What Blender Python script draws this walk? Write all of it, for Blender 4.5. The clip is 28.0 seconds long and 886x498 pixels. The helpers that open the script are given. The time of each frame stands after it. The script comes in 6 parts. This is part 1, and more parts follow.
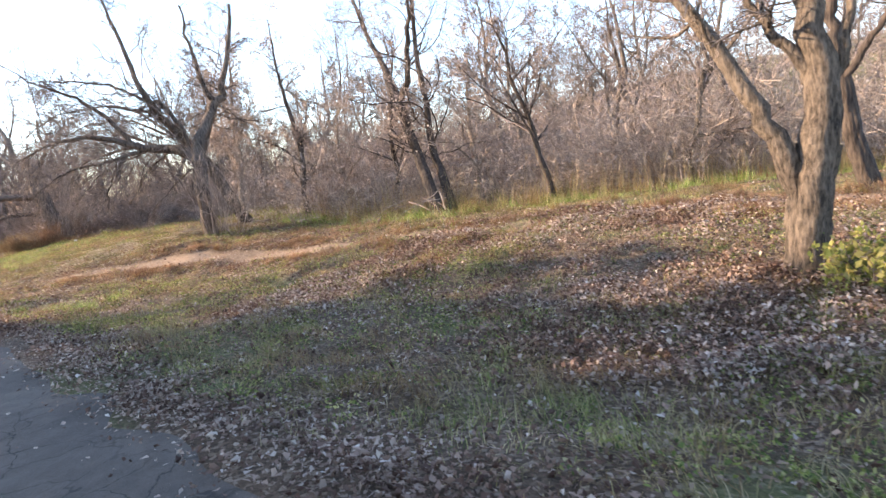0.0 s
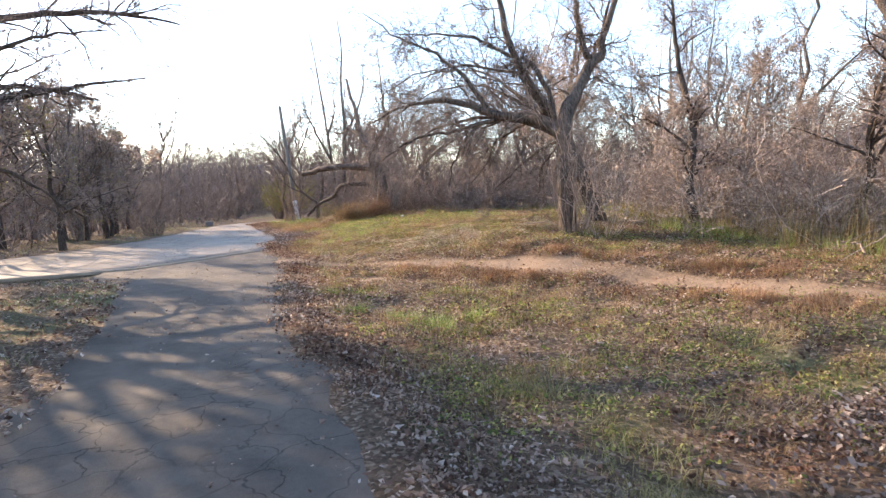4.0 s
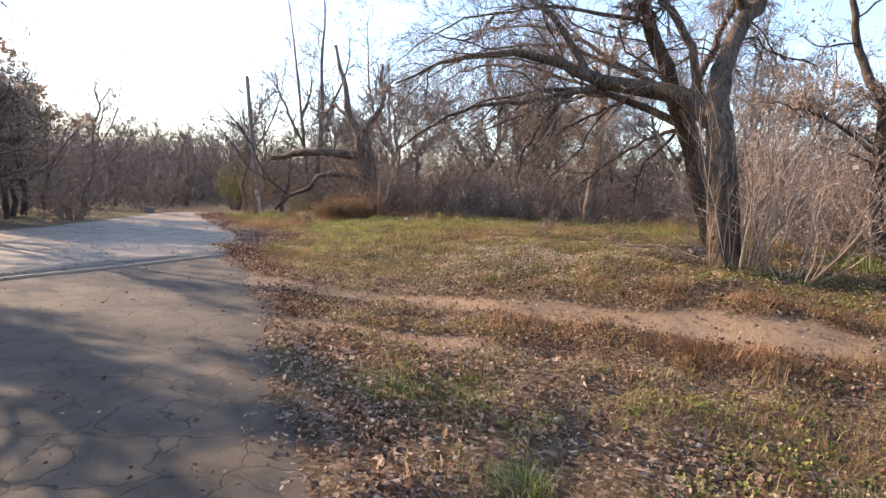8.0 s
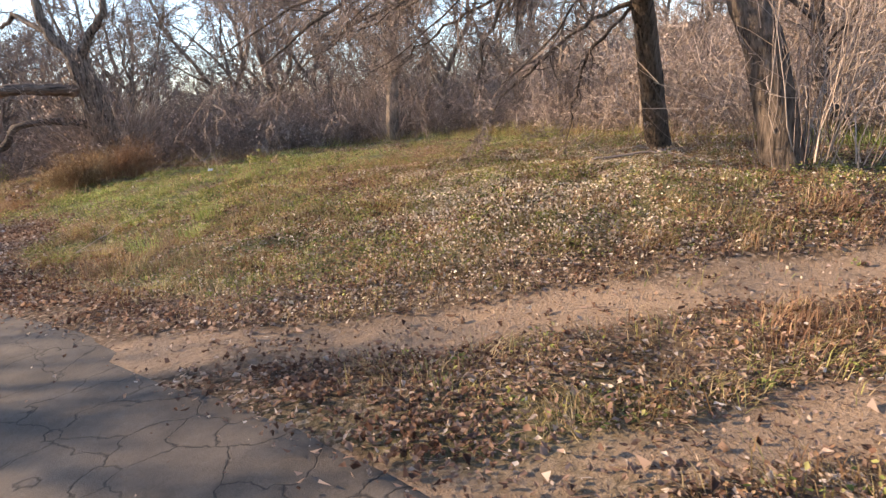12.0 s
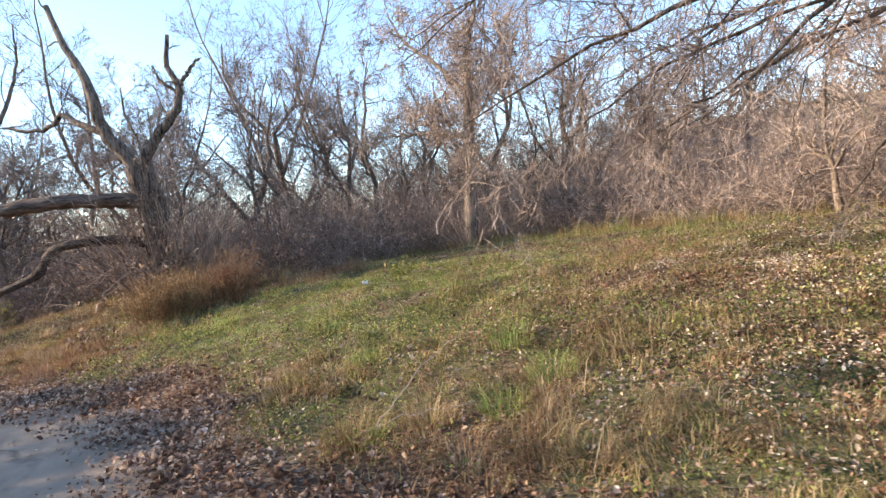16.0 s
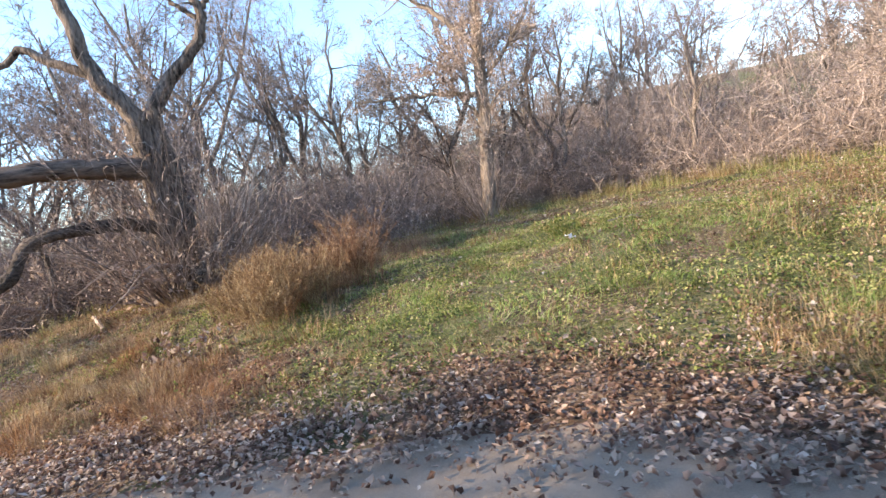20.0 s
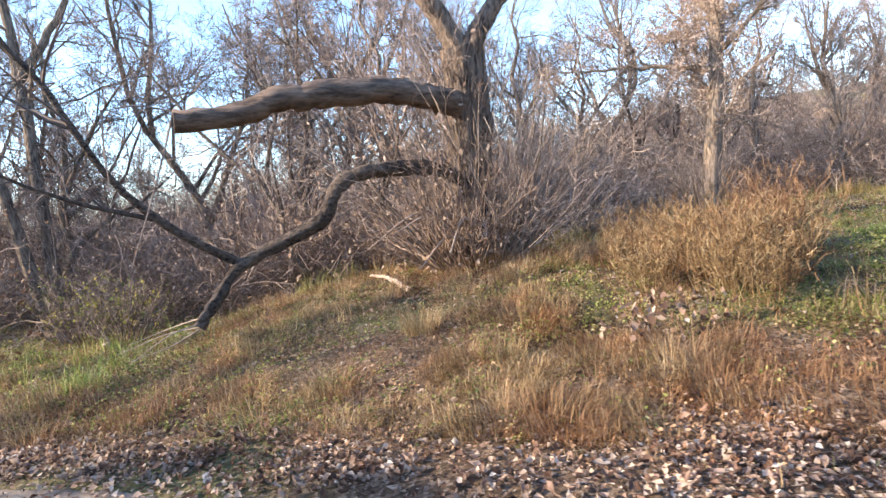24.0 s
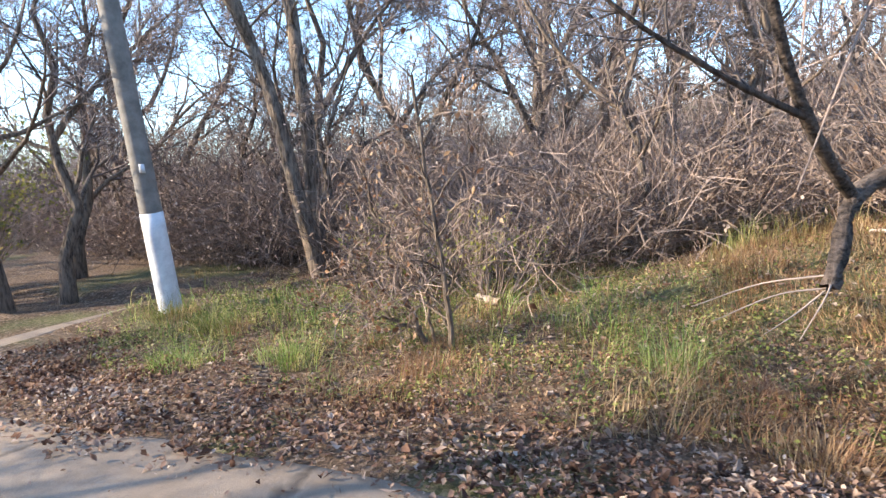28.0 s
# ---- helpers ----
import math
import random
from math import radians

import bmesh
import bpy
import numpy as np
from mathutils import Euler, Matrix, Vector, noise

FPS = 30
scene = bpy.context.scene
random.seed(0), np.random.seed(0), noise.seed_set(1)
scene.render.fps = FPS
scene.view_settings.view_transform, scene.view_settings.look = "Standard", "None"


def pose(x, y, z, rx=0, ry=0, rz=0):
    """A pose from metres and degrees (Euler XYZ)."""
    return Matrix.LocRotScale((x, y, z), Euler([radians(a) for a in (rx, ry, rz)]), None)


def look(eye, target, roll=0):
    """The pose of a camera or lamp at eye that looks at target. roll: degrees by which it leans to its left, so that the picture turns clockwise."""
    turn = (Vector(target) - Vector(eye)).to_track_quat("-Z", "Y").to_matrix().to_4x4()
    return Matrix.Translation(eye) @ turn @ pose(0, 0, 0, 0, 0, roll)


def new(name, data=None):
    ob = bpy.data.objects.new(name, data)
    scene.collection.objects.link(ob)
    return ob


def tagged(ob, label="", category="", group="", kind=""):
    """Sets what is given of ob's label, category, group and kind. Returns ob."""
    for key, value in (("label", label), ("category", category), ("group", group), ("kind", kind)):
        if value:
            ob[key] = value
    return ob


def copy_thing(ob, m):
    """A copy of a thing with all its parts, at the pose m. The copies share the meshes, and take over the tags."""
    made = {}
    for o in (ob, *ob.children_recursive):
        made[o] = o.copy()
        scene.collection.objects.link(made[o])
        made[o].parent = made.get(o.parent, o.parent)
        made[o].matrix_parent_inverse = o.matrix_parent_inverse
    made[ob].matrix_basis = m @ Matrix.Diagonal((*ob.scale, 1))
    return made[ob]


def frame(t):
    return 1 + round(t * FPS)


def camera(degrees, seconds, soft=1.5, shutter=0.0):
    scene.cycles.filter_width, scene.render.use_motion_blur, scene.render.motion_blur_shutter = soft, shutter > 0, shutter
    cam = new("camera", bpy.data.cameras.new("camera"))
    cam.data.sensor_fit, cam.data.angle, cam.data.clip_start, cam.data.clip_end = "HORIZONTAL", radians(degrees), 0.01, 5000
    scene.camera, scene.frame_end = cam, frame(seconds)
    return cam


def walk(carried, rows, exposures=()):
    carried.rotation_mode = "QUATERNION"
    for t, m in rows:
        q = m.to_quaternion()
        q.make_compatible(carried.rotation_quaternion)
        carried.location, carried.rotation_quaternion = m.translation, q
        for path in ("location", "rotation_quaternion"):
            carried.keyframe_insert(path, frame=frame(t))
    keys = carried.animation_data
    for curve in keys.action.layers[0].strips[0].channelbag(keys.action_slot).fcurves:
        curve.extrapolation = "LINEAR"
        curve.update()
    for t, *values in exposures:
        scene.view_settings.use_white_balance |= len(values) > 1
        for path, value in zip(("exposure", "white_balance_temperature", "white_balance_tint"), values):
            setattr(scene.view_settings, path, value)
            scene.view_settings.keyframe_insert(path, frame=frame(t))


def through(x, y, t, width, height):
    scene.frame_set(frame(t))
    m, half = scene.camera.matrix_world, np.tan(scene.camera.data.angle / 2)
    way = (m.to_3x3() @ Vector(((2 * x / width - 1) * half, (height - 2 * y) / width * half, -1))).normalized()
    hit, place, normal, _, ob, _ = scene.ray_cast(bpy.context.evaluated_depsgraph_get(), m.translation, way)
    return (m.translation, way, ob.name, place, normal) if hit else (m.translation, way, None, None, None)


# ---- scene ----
cam = camera(75.0, 28.0, soft=1.4, shutter=0.15)
PATH = [
    (0, (0.0, 0.0, 1.49), (1.453, 1.341, 1.189), -6.7),
    (0.5, (0.204, 0.836, 1.438), (1.582, 2.27, 1.223), -5.1),
    (1, (0.371, 1.787, 1.425), (1.699, 3.264, 1.196), -2.0),
    (1.5, (0.478, 2.499, 1.412), (1.767, 4.01, 1.18), -0.4),
    (2, (0.585, 3.353, 1.343), (1.722, 4.971, 1.042), -1.7),
    (2.5, (0.648, 3.981, 1.323), (1.656, 5.678, 1.005), -3.6),
    (3, (0.69, 4.636, 1.335), (1.623, 6.369, 0.983), -3.5),
    (3.5, (0.685, 5.251, 1.371), (1.473, 7.071, 1.112), -2.7),
    (4, (0.803, 5.987, 1.377), (1.512, 7.842, 1.137), -1.4),
    (4.5, (0.829, 6.681, 1.353), (1.486, 8.555, 1.117), -0.8),
    (6.5, (0.829, 9.673, 1.215), (1.281, 11.599, 0.928), -2.6),
    (7, (0.861, 10.44, 1.142), (1.489, 12.32, 0.874), -2.8),
    (7.5, (0.816, 11.13, 1.086), (1.531, 12.985, 0.871), 0.3),
    (8, (0.892, 11.89, 1.046), (1.755, 13.681, 0.826), 3.2),
    (8.5, (0.878, 12.588, 1.025), (1.858, 14.316, 0.795), 4.7),
    (9, (0.903, 13.24, 1.019), (2.054, 14.86, 0.788), 2.4),
    (9.5, (0.783, 13.838, 1.007), (1.969, 15.435, 0.808), 2.3),
    (10, (0.778, 14.513, 0.96), (2.042, 16.055, 0.8), -0.6),
    (10.5, (0.683, 15.141, 0.958), (2.048, 16.596, 0.818), -2.3),
    (11, (0.584, 15.866, 0.939), (2.048, 17.215, 0.74), 2.3),
    (11.5, (0.46, 16.495, 1.03), (1.914, 17.803, 0.613), -1.3),
    (13.5, (0.253, 19.157, 1.053), (2.064, 19.93, 0.704), -4.5),
    (14, (0.34, 19.936, 1.019), (2.187, 20.669, 0.791), -4.3),
    (14.5, (0.31, 20.721, 1.028), (2.139, 21.513, 0.863), -6.2),
    (15, (0.058, 21.48, 1.029), (1.823, 22.412, 0.908), -6.2),
    (15.5, (-0.026, 22.171, 1.016), (1.723, 23.13, 0.876), -5.9),
    (16, (0.059, 23.058, 0.884), (1.768, 24.09, 0.771), -6.5),
    (16.5, (0.024, 23.756, 0.852), (1.768, 24.725, 0.706), -5.9),
    (17, (-0.06, 24.441, 0.835), (1.703, 25.369, 0.662), -7.7),
    (17.5, (-0.07, 25.087, 0.811), (1.746, 25.898, 0.602), -7.3),
    (18, (-0.178, 25.801, 0.838), (1.657, 26.57, 0.637), -8.1),
    (18.5, (-0.098, 26.484, 0.806), (1.791, 27.114, 0.619), -8.8),
    (19, (-0.15, 27.305, 0.792), (1.755, 27.881, 0.604), -10.3),
    (19.5, (-0.133, 27.942, 0.767), (1.787, 28.47, 0.576), -10.7),
    (20, (0.008, 28.807, 0.744), (1.907, 29.406, 0.557), -10.2),
    (20.5, (0.043, 29.392, 0.726), (1.938, 30.001, 0.532), -7.7),
    (21, (-0.099, 30.206, 0.741), (1.753, 30.927, 0.524), -7.6),
    (21.5, (-0.217, 30.902, 0.749), (1.605, 31.688, 0.515), -7.9),
    (23.5, (0.132, 33.019, 0.696), (1.975, 33.772, 0.507), -6.6),
    (24, (0.157, 33.899, 0.659), (2.013, 34.626, 0.504), -5.9),
    (24.5, (0.146, 34.645, 0.605), (1.976, 35.443, 0.494), -5.0),
    (25, (0.101, 35.465, 0.628), (1.911, 36.306, 0.492), -5.5),
    (25.5, (0.043, 36.3, 0.567), (1.813, 37.223, 0.445), -4.9),
    (26, (0.099, 37.053, 0.555), (1.866, 37.979, 0.415), -5.3),
    (26.5, (0.086, 37.764, 0.524), (1.837, 38.723, 0.405), -4.6),
    (27, (0.195, 38.407, 0.516), (1.95, 39.351, 0.343), -4.5),
    (27.5, (0.097, 39.161, 0.533), (1.844, 40.108, 0.314), -3.1),
    (28, (0.092, 39.963, 0.547), (1.886, 40.804, 0.281), -2.6),
]
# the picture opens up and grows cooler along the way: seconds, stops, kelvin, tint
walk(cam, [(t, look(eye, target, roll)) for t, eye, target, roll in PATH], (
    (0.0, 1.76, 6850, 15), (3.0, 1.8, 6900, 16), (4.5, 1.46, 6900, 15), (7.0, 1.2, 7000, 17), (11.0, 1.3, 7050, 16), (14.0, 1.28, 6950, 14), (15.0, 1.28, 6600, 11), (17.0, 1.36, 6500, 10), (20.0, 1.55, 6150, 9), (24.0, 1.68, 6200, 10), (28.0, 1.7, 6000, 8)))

# ---- light: low late-autumn sun, ahead and to the left of the lane ----
SUN_YAW, SUN_UP = 35.0, 23.0          # degrees left of +y, degrees above the horizon
world = bpy.data.worlds.new("sky")
scene.world = world
world.use_nodes = True
sky = world.node_tree.nodes.new("ShaderNodeTexSky")
sky.sky_type = "NISHITA"
sky.sun_disc = False
sky.sun_elevation = radians(SUN_UP)
sky.sun_rotation = radians(360 - SUN_YAW)
sky.air_density, sky.dust_density, sky.ozone_density = 1.0, 0.35, 2.6
back = world.node_tree.nodes["Background"]
back.inputs[1].default_value = 0.21
world.node_tree.links.new(sky.outputs[0], back.inputs[0])
sun = new("sun", bpy.data.lights.new("sun", "SUN"))
sun.data.energy, sun.data.angle, sun.data.color = 5.0, radians(0.6), (1.0, 0.82, 0.60)
cu = math.cos(radians(SUN_UP))
to_sun = Vector((-math.sin(radians(SUN_YAW)) * cu, math.cos(radians(SUN_YAW)) * cu, math.sin(radians(SUN_UP))))
sun.matrix_world = look(to_sun * 80, (0, 0, 0))


# ---- materials ----
def start(name, rough=0.8):
    m = bpy.data.materials.new(name)
    m.use_nodes = True
    b = m.node_tree.nodes["Principled BSDF"]
    b.inputs["Roughness"].default_value = rough
    b.inputs["Specular IOR Level"].default_value = 0.25
    return m, m.node_tree, b


def node(nt, kind, links=(), **values):
    n = nt.nodes.new(kind)
    for k, v in values.items():
        if k in n.inputs:
            n.inputs[k].default_value = v
    for src, dst in links:
        nt.links.new(src, n.inputs[dst])
    return n


def coords(nt, scale=(1, 1, 1)):
    tc = nt.nodes.new("ShaderNodeTexCoord")
    mp = node(nt, "ShaderNodeMapping", [(tc.outputs["Object"], 0)], Scale=scale)
    return mp.outputs[0]


def noise_tex(nt, co, scale, detail=4.0, rough=0.6):
    n = node(nt, "ShaderNodeTexNoise", [(co, "Vector")], Scale=scale, Detail=detail, Roughness=rough)
    return n.outputs["Fac"]


def ramp(nt, fac, stops):
    r = nt.nodes.new("ShaderNodeValToRGB")
    el = r.color_ramp.elements
    while len(el) < len(stops):
        el.new(0.5)
    for e, (p, c) in zip(el, stops):
        e.position, e.color = p, (*c, 1)
    nt.links.new(fac, r.inputs[0])
    return r.outputs[0]


def mix(nt, fac, a, b, how="MIX"):
    n = nt.nodes.new("ShaderNodeMix")
    n.data_type, n.blend_type = "RGBA", how
    for socket, v in ((n.inputs[0], fac), (n.inputs[6], a), (n.inputs[7], b)):
        if isinstance(v, (int, float)):
            socket.default_value = v
        elif isinstance(v, tuple):
            socket.default_value = (*v, 1)
        else:
            nt.links.new(v, socket)
    return n.outputs[2]


def bump(nt, b, height, strength, dist):
    n = node(nt, "ShaderNodeBump", [(height, "Height")], Strength=strength, Distance=dist)
    nt.links.new(n.outputs[0], b.inputs["Normal"])


def bark(name, dark, light, stretch=0.18, scale=16.0, depth=0.02, lying=False):
    m, nt, b = start(name, 0.9)
    co = coords(nt, (stretch, stretch, 1) if lying else (1, 1, stretch))
    fur = noise_tex(nt, co, scale, 6, 0.65)
    big = noise_tex(nt, coords(nt), 1.7, 3, 0.5)
    c = ramp(nt, fur, [(0.38, tuple(0.6 * v for v in dark)), (0.5, tuple(0.5 * (u + v) for u, v in zip(dark, light))), (0.64, light)])
    c = mix(nt, 0.35, c, ramp(nt, big, [(0.35, dark), (0.65, light)]))
    nt.links.new(c, b.inputs["Base Color"])
    bump(nt, b, fur, 0.9, depth)
    return m


def twig(name, a, bcol):
    m, nt, b = start(name, 0.75)
    g = nt.nodes.new("ShaderNodeNewGeometry")
    nt.links.new(ramp(nt, g.outputs["Random Per Island"], [(0.0, a), (1.0, bcol)]), b.inputs["Base Color"])
    return m


def foliage(name, stops, through=0.35, rough=0.6, other=None, patch=1.0):
    """Leaves and blades: colours by island, in patches of two palettes, with some light let through."""
    m, nt, b = start(name, rough)
    g = nt.nodes.new("ShaderNodeNewGeometry")
    c = ramp(nt, g.outputs["Random Per Island"], stops)
    co = coords(nt)
    if other:
        where = node(nt, "ShaderNodeMapRange", [(noise_tex(nt, co, patch, 3, 0.6), 0)])
        where.inputs[1].default_value, where.inputs[2].default_value = 0.44, 0.58
        c = mix(nt, where.outputs[0], c, ramp(nt, g.outputs["Random Per Island"], other))
    n = noise_tex(nt, co, 1.6, 3, 0.6)
    hs = node(nt, "ShaderNodeHueSaturation", [(c, "Color")])
    v = node(nt, "ShaderNodeMapRange", [(n, 0)])
    v.inputs[1].default_value, v.inputs[2].default_value = 0.25, 0.75
    v.inputs[3].default_value, v.inputs[4].default_value = 0.65, 1.45
    nt.links.new(v.outputs[0], hs.inputs["Value"])
    nt.links.new(hs.outputs[0], b.inputs["Base Color"])
    t = node(nt, "ShaderNodeBsdfTranslucent", [(hs.outputs[0], "Color")])
    mx = node(nt, "ShaderNodeMixShader", [(b.outputs[0], 1), (t.outputs[0], 2)], Fac=through)
    nt.links.new(mx.outputs[0], nt.nodes["Material Output"].inputs[0])
    return m


BARK = bark("bark_dark", (0.022, 0.016, 0.013), (0.125, 0.09, 0.068), 0.16, 22, 0.03)
# lit copy of the bark: sunlight on the trunk is put into its tan
BARK_LIT = bark("bark_sunlit", (0.09, 0.065, 0.05), (0.37, 0.28, 0.21), 0.2, 24, 0.025)
BARK_OLD = bark("bark_furrowed", (0.024, 0.017, 0.013), (0.20, 0.148, 0.113), 0.16, 22, 0.06)
BARK_DEAD = bark("bark_bare", (0.02, 0.014, 0.011), (0.32, 0.235, 0.18), 0.22, 17, 0.12)
BARK_LYING = bark("bark_peeled", (0.05, 0.034, 0.026), (0.24, 0.165, 0.12), 0.22, 15, 0.05, True)
BARK_BOUGH = bark("bark_scaly", (0.02, 0.015, 0.012), (0.20, 0.148, 0.115), 0.6, 24, 0.08, True)
BARK_GREY = bark("bark_grey", (0.045, 0.034, 0.027), (0.27, 0.205, 0.155), 0.2, 22, 0.05)
BARK_ROUGH = bark("bark_rough", (0.028, 0.02, 0.015), (0.25, 0.185, 0.135), 0.3, 26, 0.09)
TWIG = twig("twig_brown", (0.075, 0.055, 0.047), (0.36, 0.27, 0.222))
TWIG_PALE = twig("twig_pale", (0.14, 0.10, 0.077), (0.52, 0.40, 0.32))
TWIG_FAR = twig("twig_grey", (0.09, 0.067, 0.059), (0.35, 0.27, 0.232))
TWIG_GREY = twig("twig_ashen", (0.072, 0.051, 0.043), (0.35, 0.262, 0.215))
SPROUT = twig("sprout_bark", (0.095, 0.064, 0.05), (0.39, 0.285, 0.222))
TWIG_ASH = twig("twig_ash", (0.065, 0.052, 0.047), (0.225, 0.18, 0.16))
BROWNS = [(0.0, (0.08, 0.045, 0.025)), (0.4, (0.22, 0.125, 0.065)), (0.75, (0.35, 0.24, 0.13)), (1.0, (0.46, 0.36, 0.22))]
LITTER = foliage("fallen_leaf", [(0.0, (0.07, 0.04, 0.03)), (0.3, (0.19, 0.115, 0.085)), (0.6, (0.35, 0.25, 0.195)), (0.85, (0.44, 0.34, 0.27)), (0.97, (0.52, 0.43, 0.355)), (1.0, (0.64, 0.56, 0.49))], 0.32, 0.85, [(0.0, (0.06, 0.031, 0.022)), (0.45, (0.17, 0.095, 0.065)), (0.88, (0.32, 0.21, 0.15)), (1.0, (0.47, 0.38, 0.31))], 0.45)
DRY_LEAF = foliage("dry_leaf", [(0.0, (0.22, 0.14, 0.095)), (0.5, (0.40, 0.29, 0.215)), (1.0, (0.62, 0.50, 0.41))], 0.55)
# pale leaf for the mound, made lighter to stand for the sun on it
SUNLIT_LEAF = foliage("sunlit_leaf", [(0.0, (0.34, 0.25, 0.17)), (0.5, (0.52, 0.42, 0.31)), (1.0, (0.70, 0.60, 0.48))], 0.12)
OLIVES = [(0.0, (0.055, 0.078, 0.022)), (0.35, (0.15, 0.18, 0.044)), (0.6, (0.27, 0.275, 0.075)), (0.8, (0.36, 0.32, 0.12)), (1.0, (0.48, 0.38, 0.20))]
LUSH = foliage("grass_lush", [(0.0, (0.09, 0.15, 0.03)), (0.4, (0.20, 0.30, 0.065)), (0.75, (0.36, 0.42, 0.13)), (1.0, (0.54, 0.52, 0.26))], 0.5, 0.6, OLIVES, 1.1)
GREEN = foliage("grass_green", OLIVES, 0.5, 0.6, BROWNS, 0.9)
WEED = foliage("weed_leaf", [(0.0, (0.05, 0.07, 0.022)), (0.4, (0.14, 0.17, 0.042)), (0.75, (0.28, 0.29, 0.08)), (1.0, (0.46, 0.40, 0.17))], 0.45, 0.6, OLIVES, 0.8)
STRAW = foliage("grass_dry", [(0.0, (0.17, 0.10, 0.05)), (0.45, (0.36, 0.24, 0.125)), (0.8, (0.50, 0.39, 0.22)), (1.0, (0.24, 0.21, 0.07))], 0.42)
RUST = foliage("grass_rust", [(0.0, (0.10, 0.05, 0.026)), (0.4, (0.25, 0.135, 0.065)), (0.75, (0.38, 0.26, 0.13)), (1.0, (0.24, 0.20, 0.08))], 0.35, 0.6, OLIVES, 0.7)
GOLDEN = foliage("grass_golden", [(0.0, (0.12, 0.068, 0.036)), (0.4, (0.26, 0.165, 0.085)), (0.75, (0.41, 0.29, 0.155)), (1.0, (0.54, 0.42, 0.25))], 0.4, 0.6, [(0.0, (0.11, 0.052, 0.03)), (0.6, (0.28, 0.15, 0.075)), (1.0, (0.40, 0.26, 0.14))], 0.8)
RUSTY = foliage("weed_rust", [(0.0, (0.12, 0.055, 0.032)), (0.5, (0.27, 0.145, 0.08)), (1.0, (0.42, 0.29, 0.175))], 0.35)
YELLOW = foliage("leaf_yellow_green", [(0.0, (0.10, 0.12, 0.03)), (0.6, (0.24, 0.23, 0.06)), (1.0, (0.38, 0.31, 0.11))], 0.45)


def ground_material():
    m, nt, b = start("soil_and_turf", 0.95)
    co = coords(nt)

    def attr(name):
        a = nt.nodes.new("ShaderNodeAttribute")
        a.attribute_name = name
        return a.outputs["Fac"]

    fine = noise_tex(nt, co, 38, 5, 0.7)
    mid = noise_tex(nt, co, 6, 4, 0.6)
    broad = noise_tex(nt, co, 0.9, 3, 0.5)
    turf = ramp(nt, fine, [(0.25, (0.042, 0.042, 0.018)), (0.5, (0.11, 0.12, 0.038)), (0.75, (0.23, 0.21, 0.088))])
    thatch = ramp(nt, fine, [(0.25, (0.045, 0.028, 0.017)), (0.5, (0.15, 0.095, 0.055)), (0.75, (0.30, 0.21, 0.13))])
    cell = node(nt, "ShaderNodeTexVoronoi", [(co, "Vector")], Scale=30.0, Randomness=1.0)
    pick = node(nt, "ShaderNodeSeparateColor", [(cell.outputs["Color"], 0)])
    leafy = ramp(nt, pick.outputs[0], [(0.1, (0.022, 0.014, 0.009)), (0.4, (0.075, 0.045, 0.028)), (0.75, (0.17, 0.11, 0.072)), (0.97, (0.36, 0.27, 0.20))])
    thatch = mix(nt, 0.6, thatch, leafy)
    turf = mix(nt, 0.3, turf, leafy)
    earth = ramp(nt, fine, [(0.2, (0.19, 0.12, 0.075)), (0.55, (0.30, 0.205, 0.135)), (0.8, (0.40, 0.30, 0.21))])
    patch = node(nt, "ShaderNodeMath", [(mid, 0), (broad, 1)])
    gsel = node(nt, "ShaderNodeMath", [(attr("green"), 0), (patch.outputs[0], 1)])
    gsel.operation = "MULTIPLY"
    gfac = node(nt, "ShaderNodeMapRange", [(gsel.outputs[0], 0)])
    gfac.inputs[1].default_value, gfac.inputs[2].default_value = 0.25, 0.8
    c = mix(nt, gfac.outputs[0], thatch, turf)
    dsel = node(nt, "ShaderNodeMath", [(attr("dirt"), 0), (patch.outputs[0], 1)])
    dfac = node(nt, "ShaderNodeMapRange", [(dsel.outputs[0], 0)])
    dfac.inputs[1].default_value, dfac.inputs[2].default_value = 1.3, 1.95
    c = mix(nt, dfac.outputs[0], c, earth)
    nt.links.new(c, b.inputs["Base Color"])
    hsum = node(nt, "ShaderNodeMath", [(fine, 0), (mid, 1)])
    bump(nt, b, hsum.outputs[0], 0.9, 0.04)
    return m


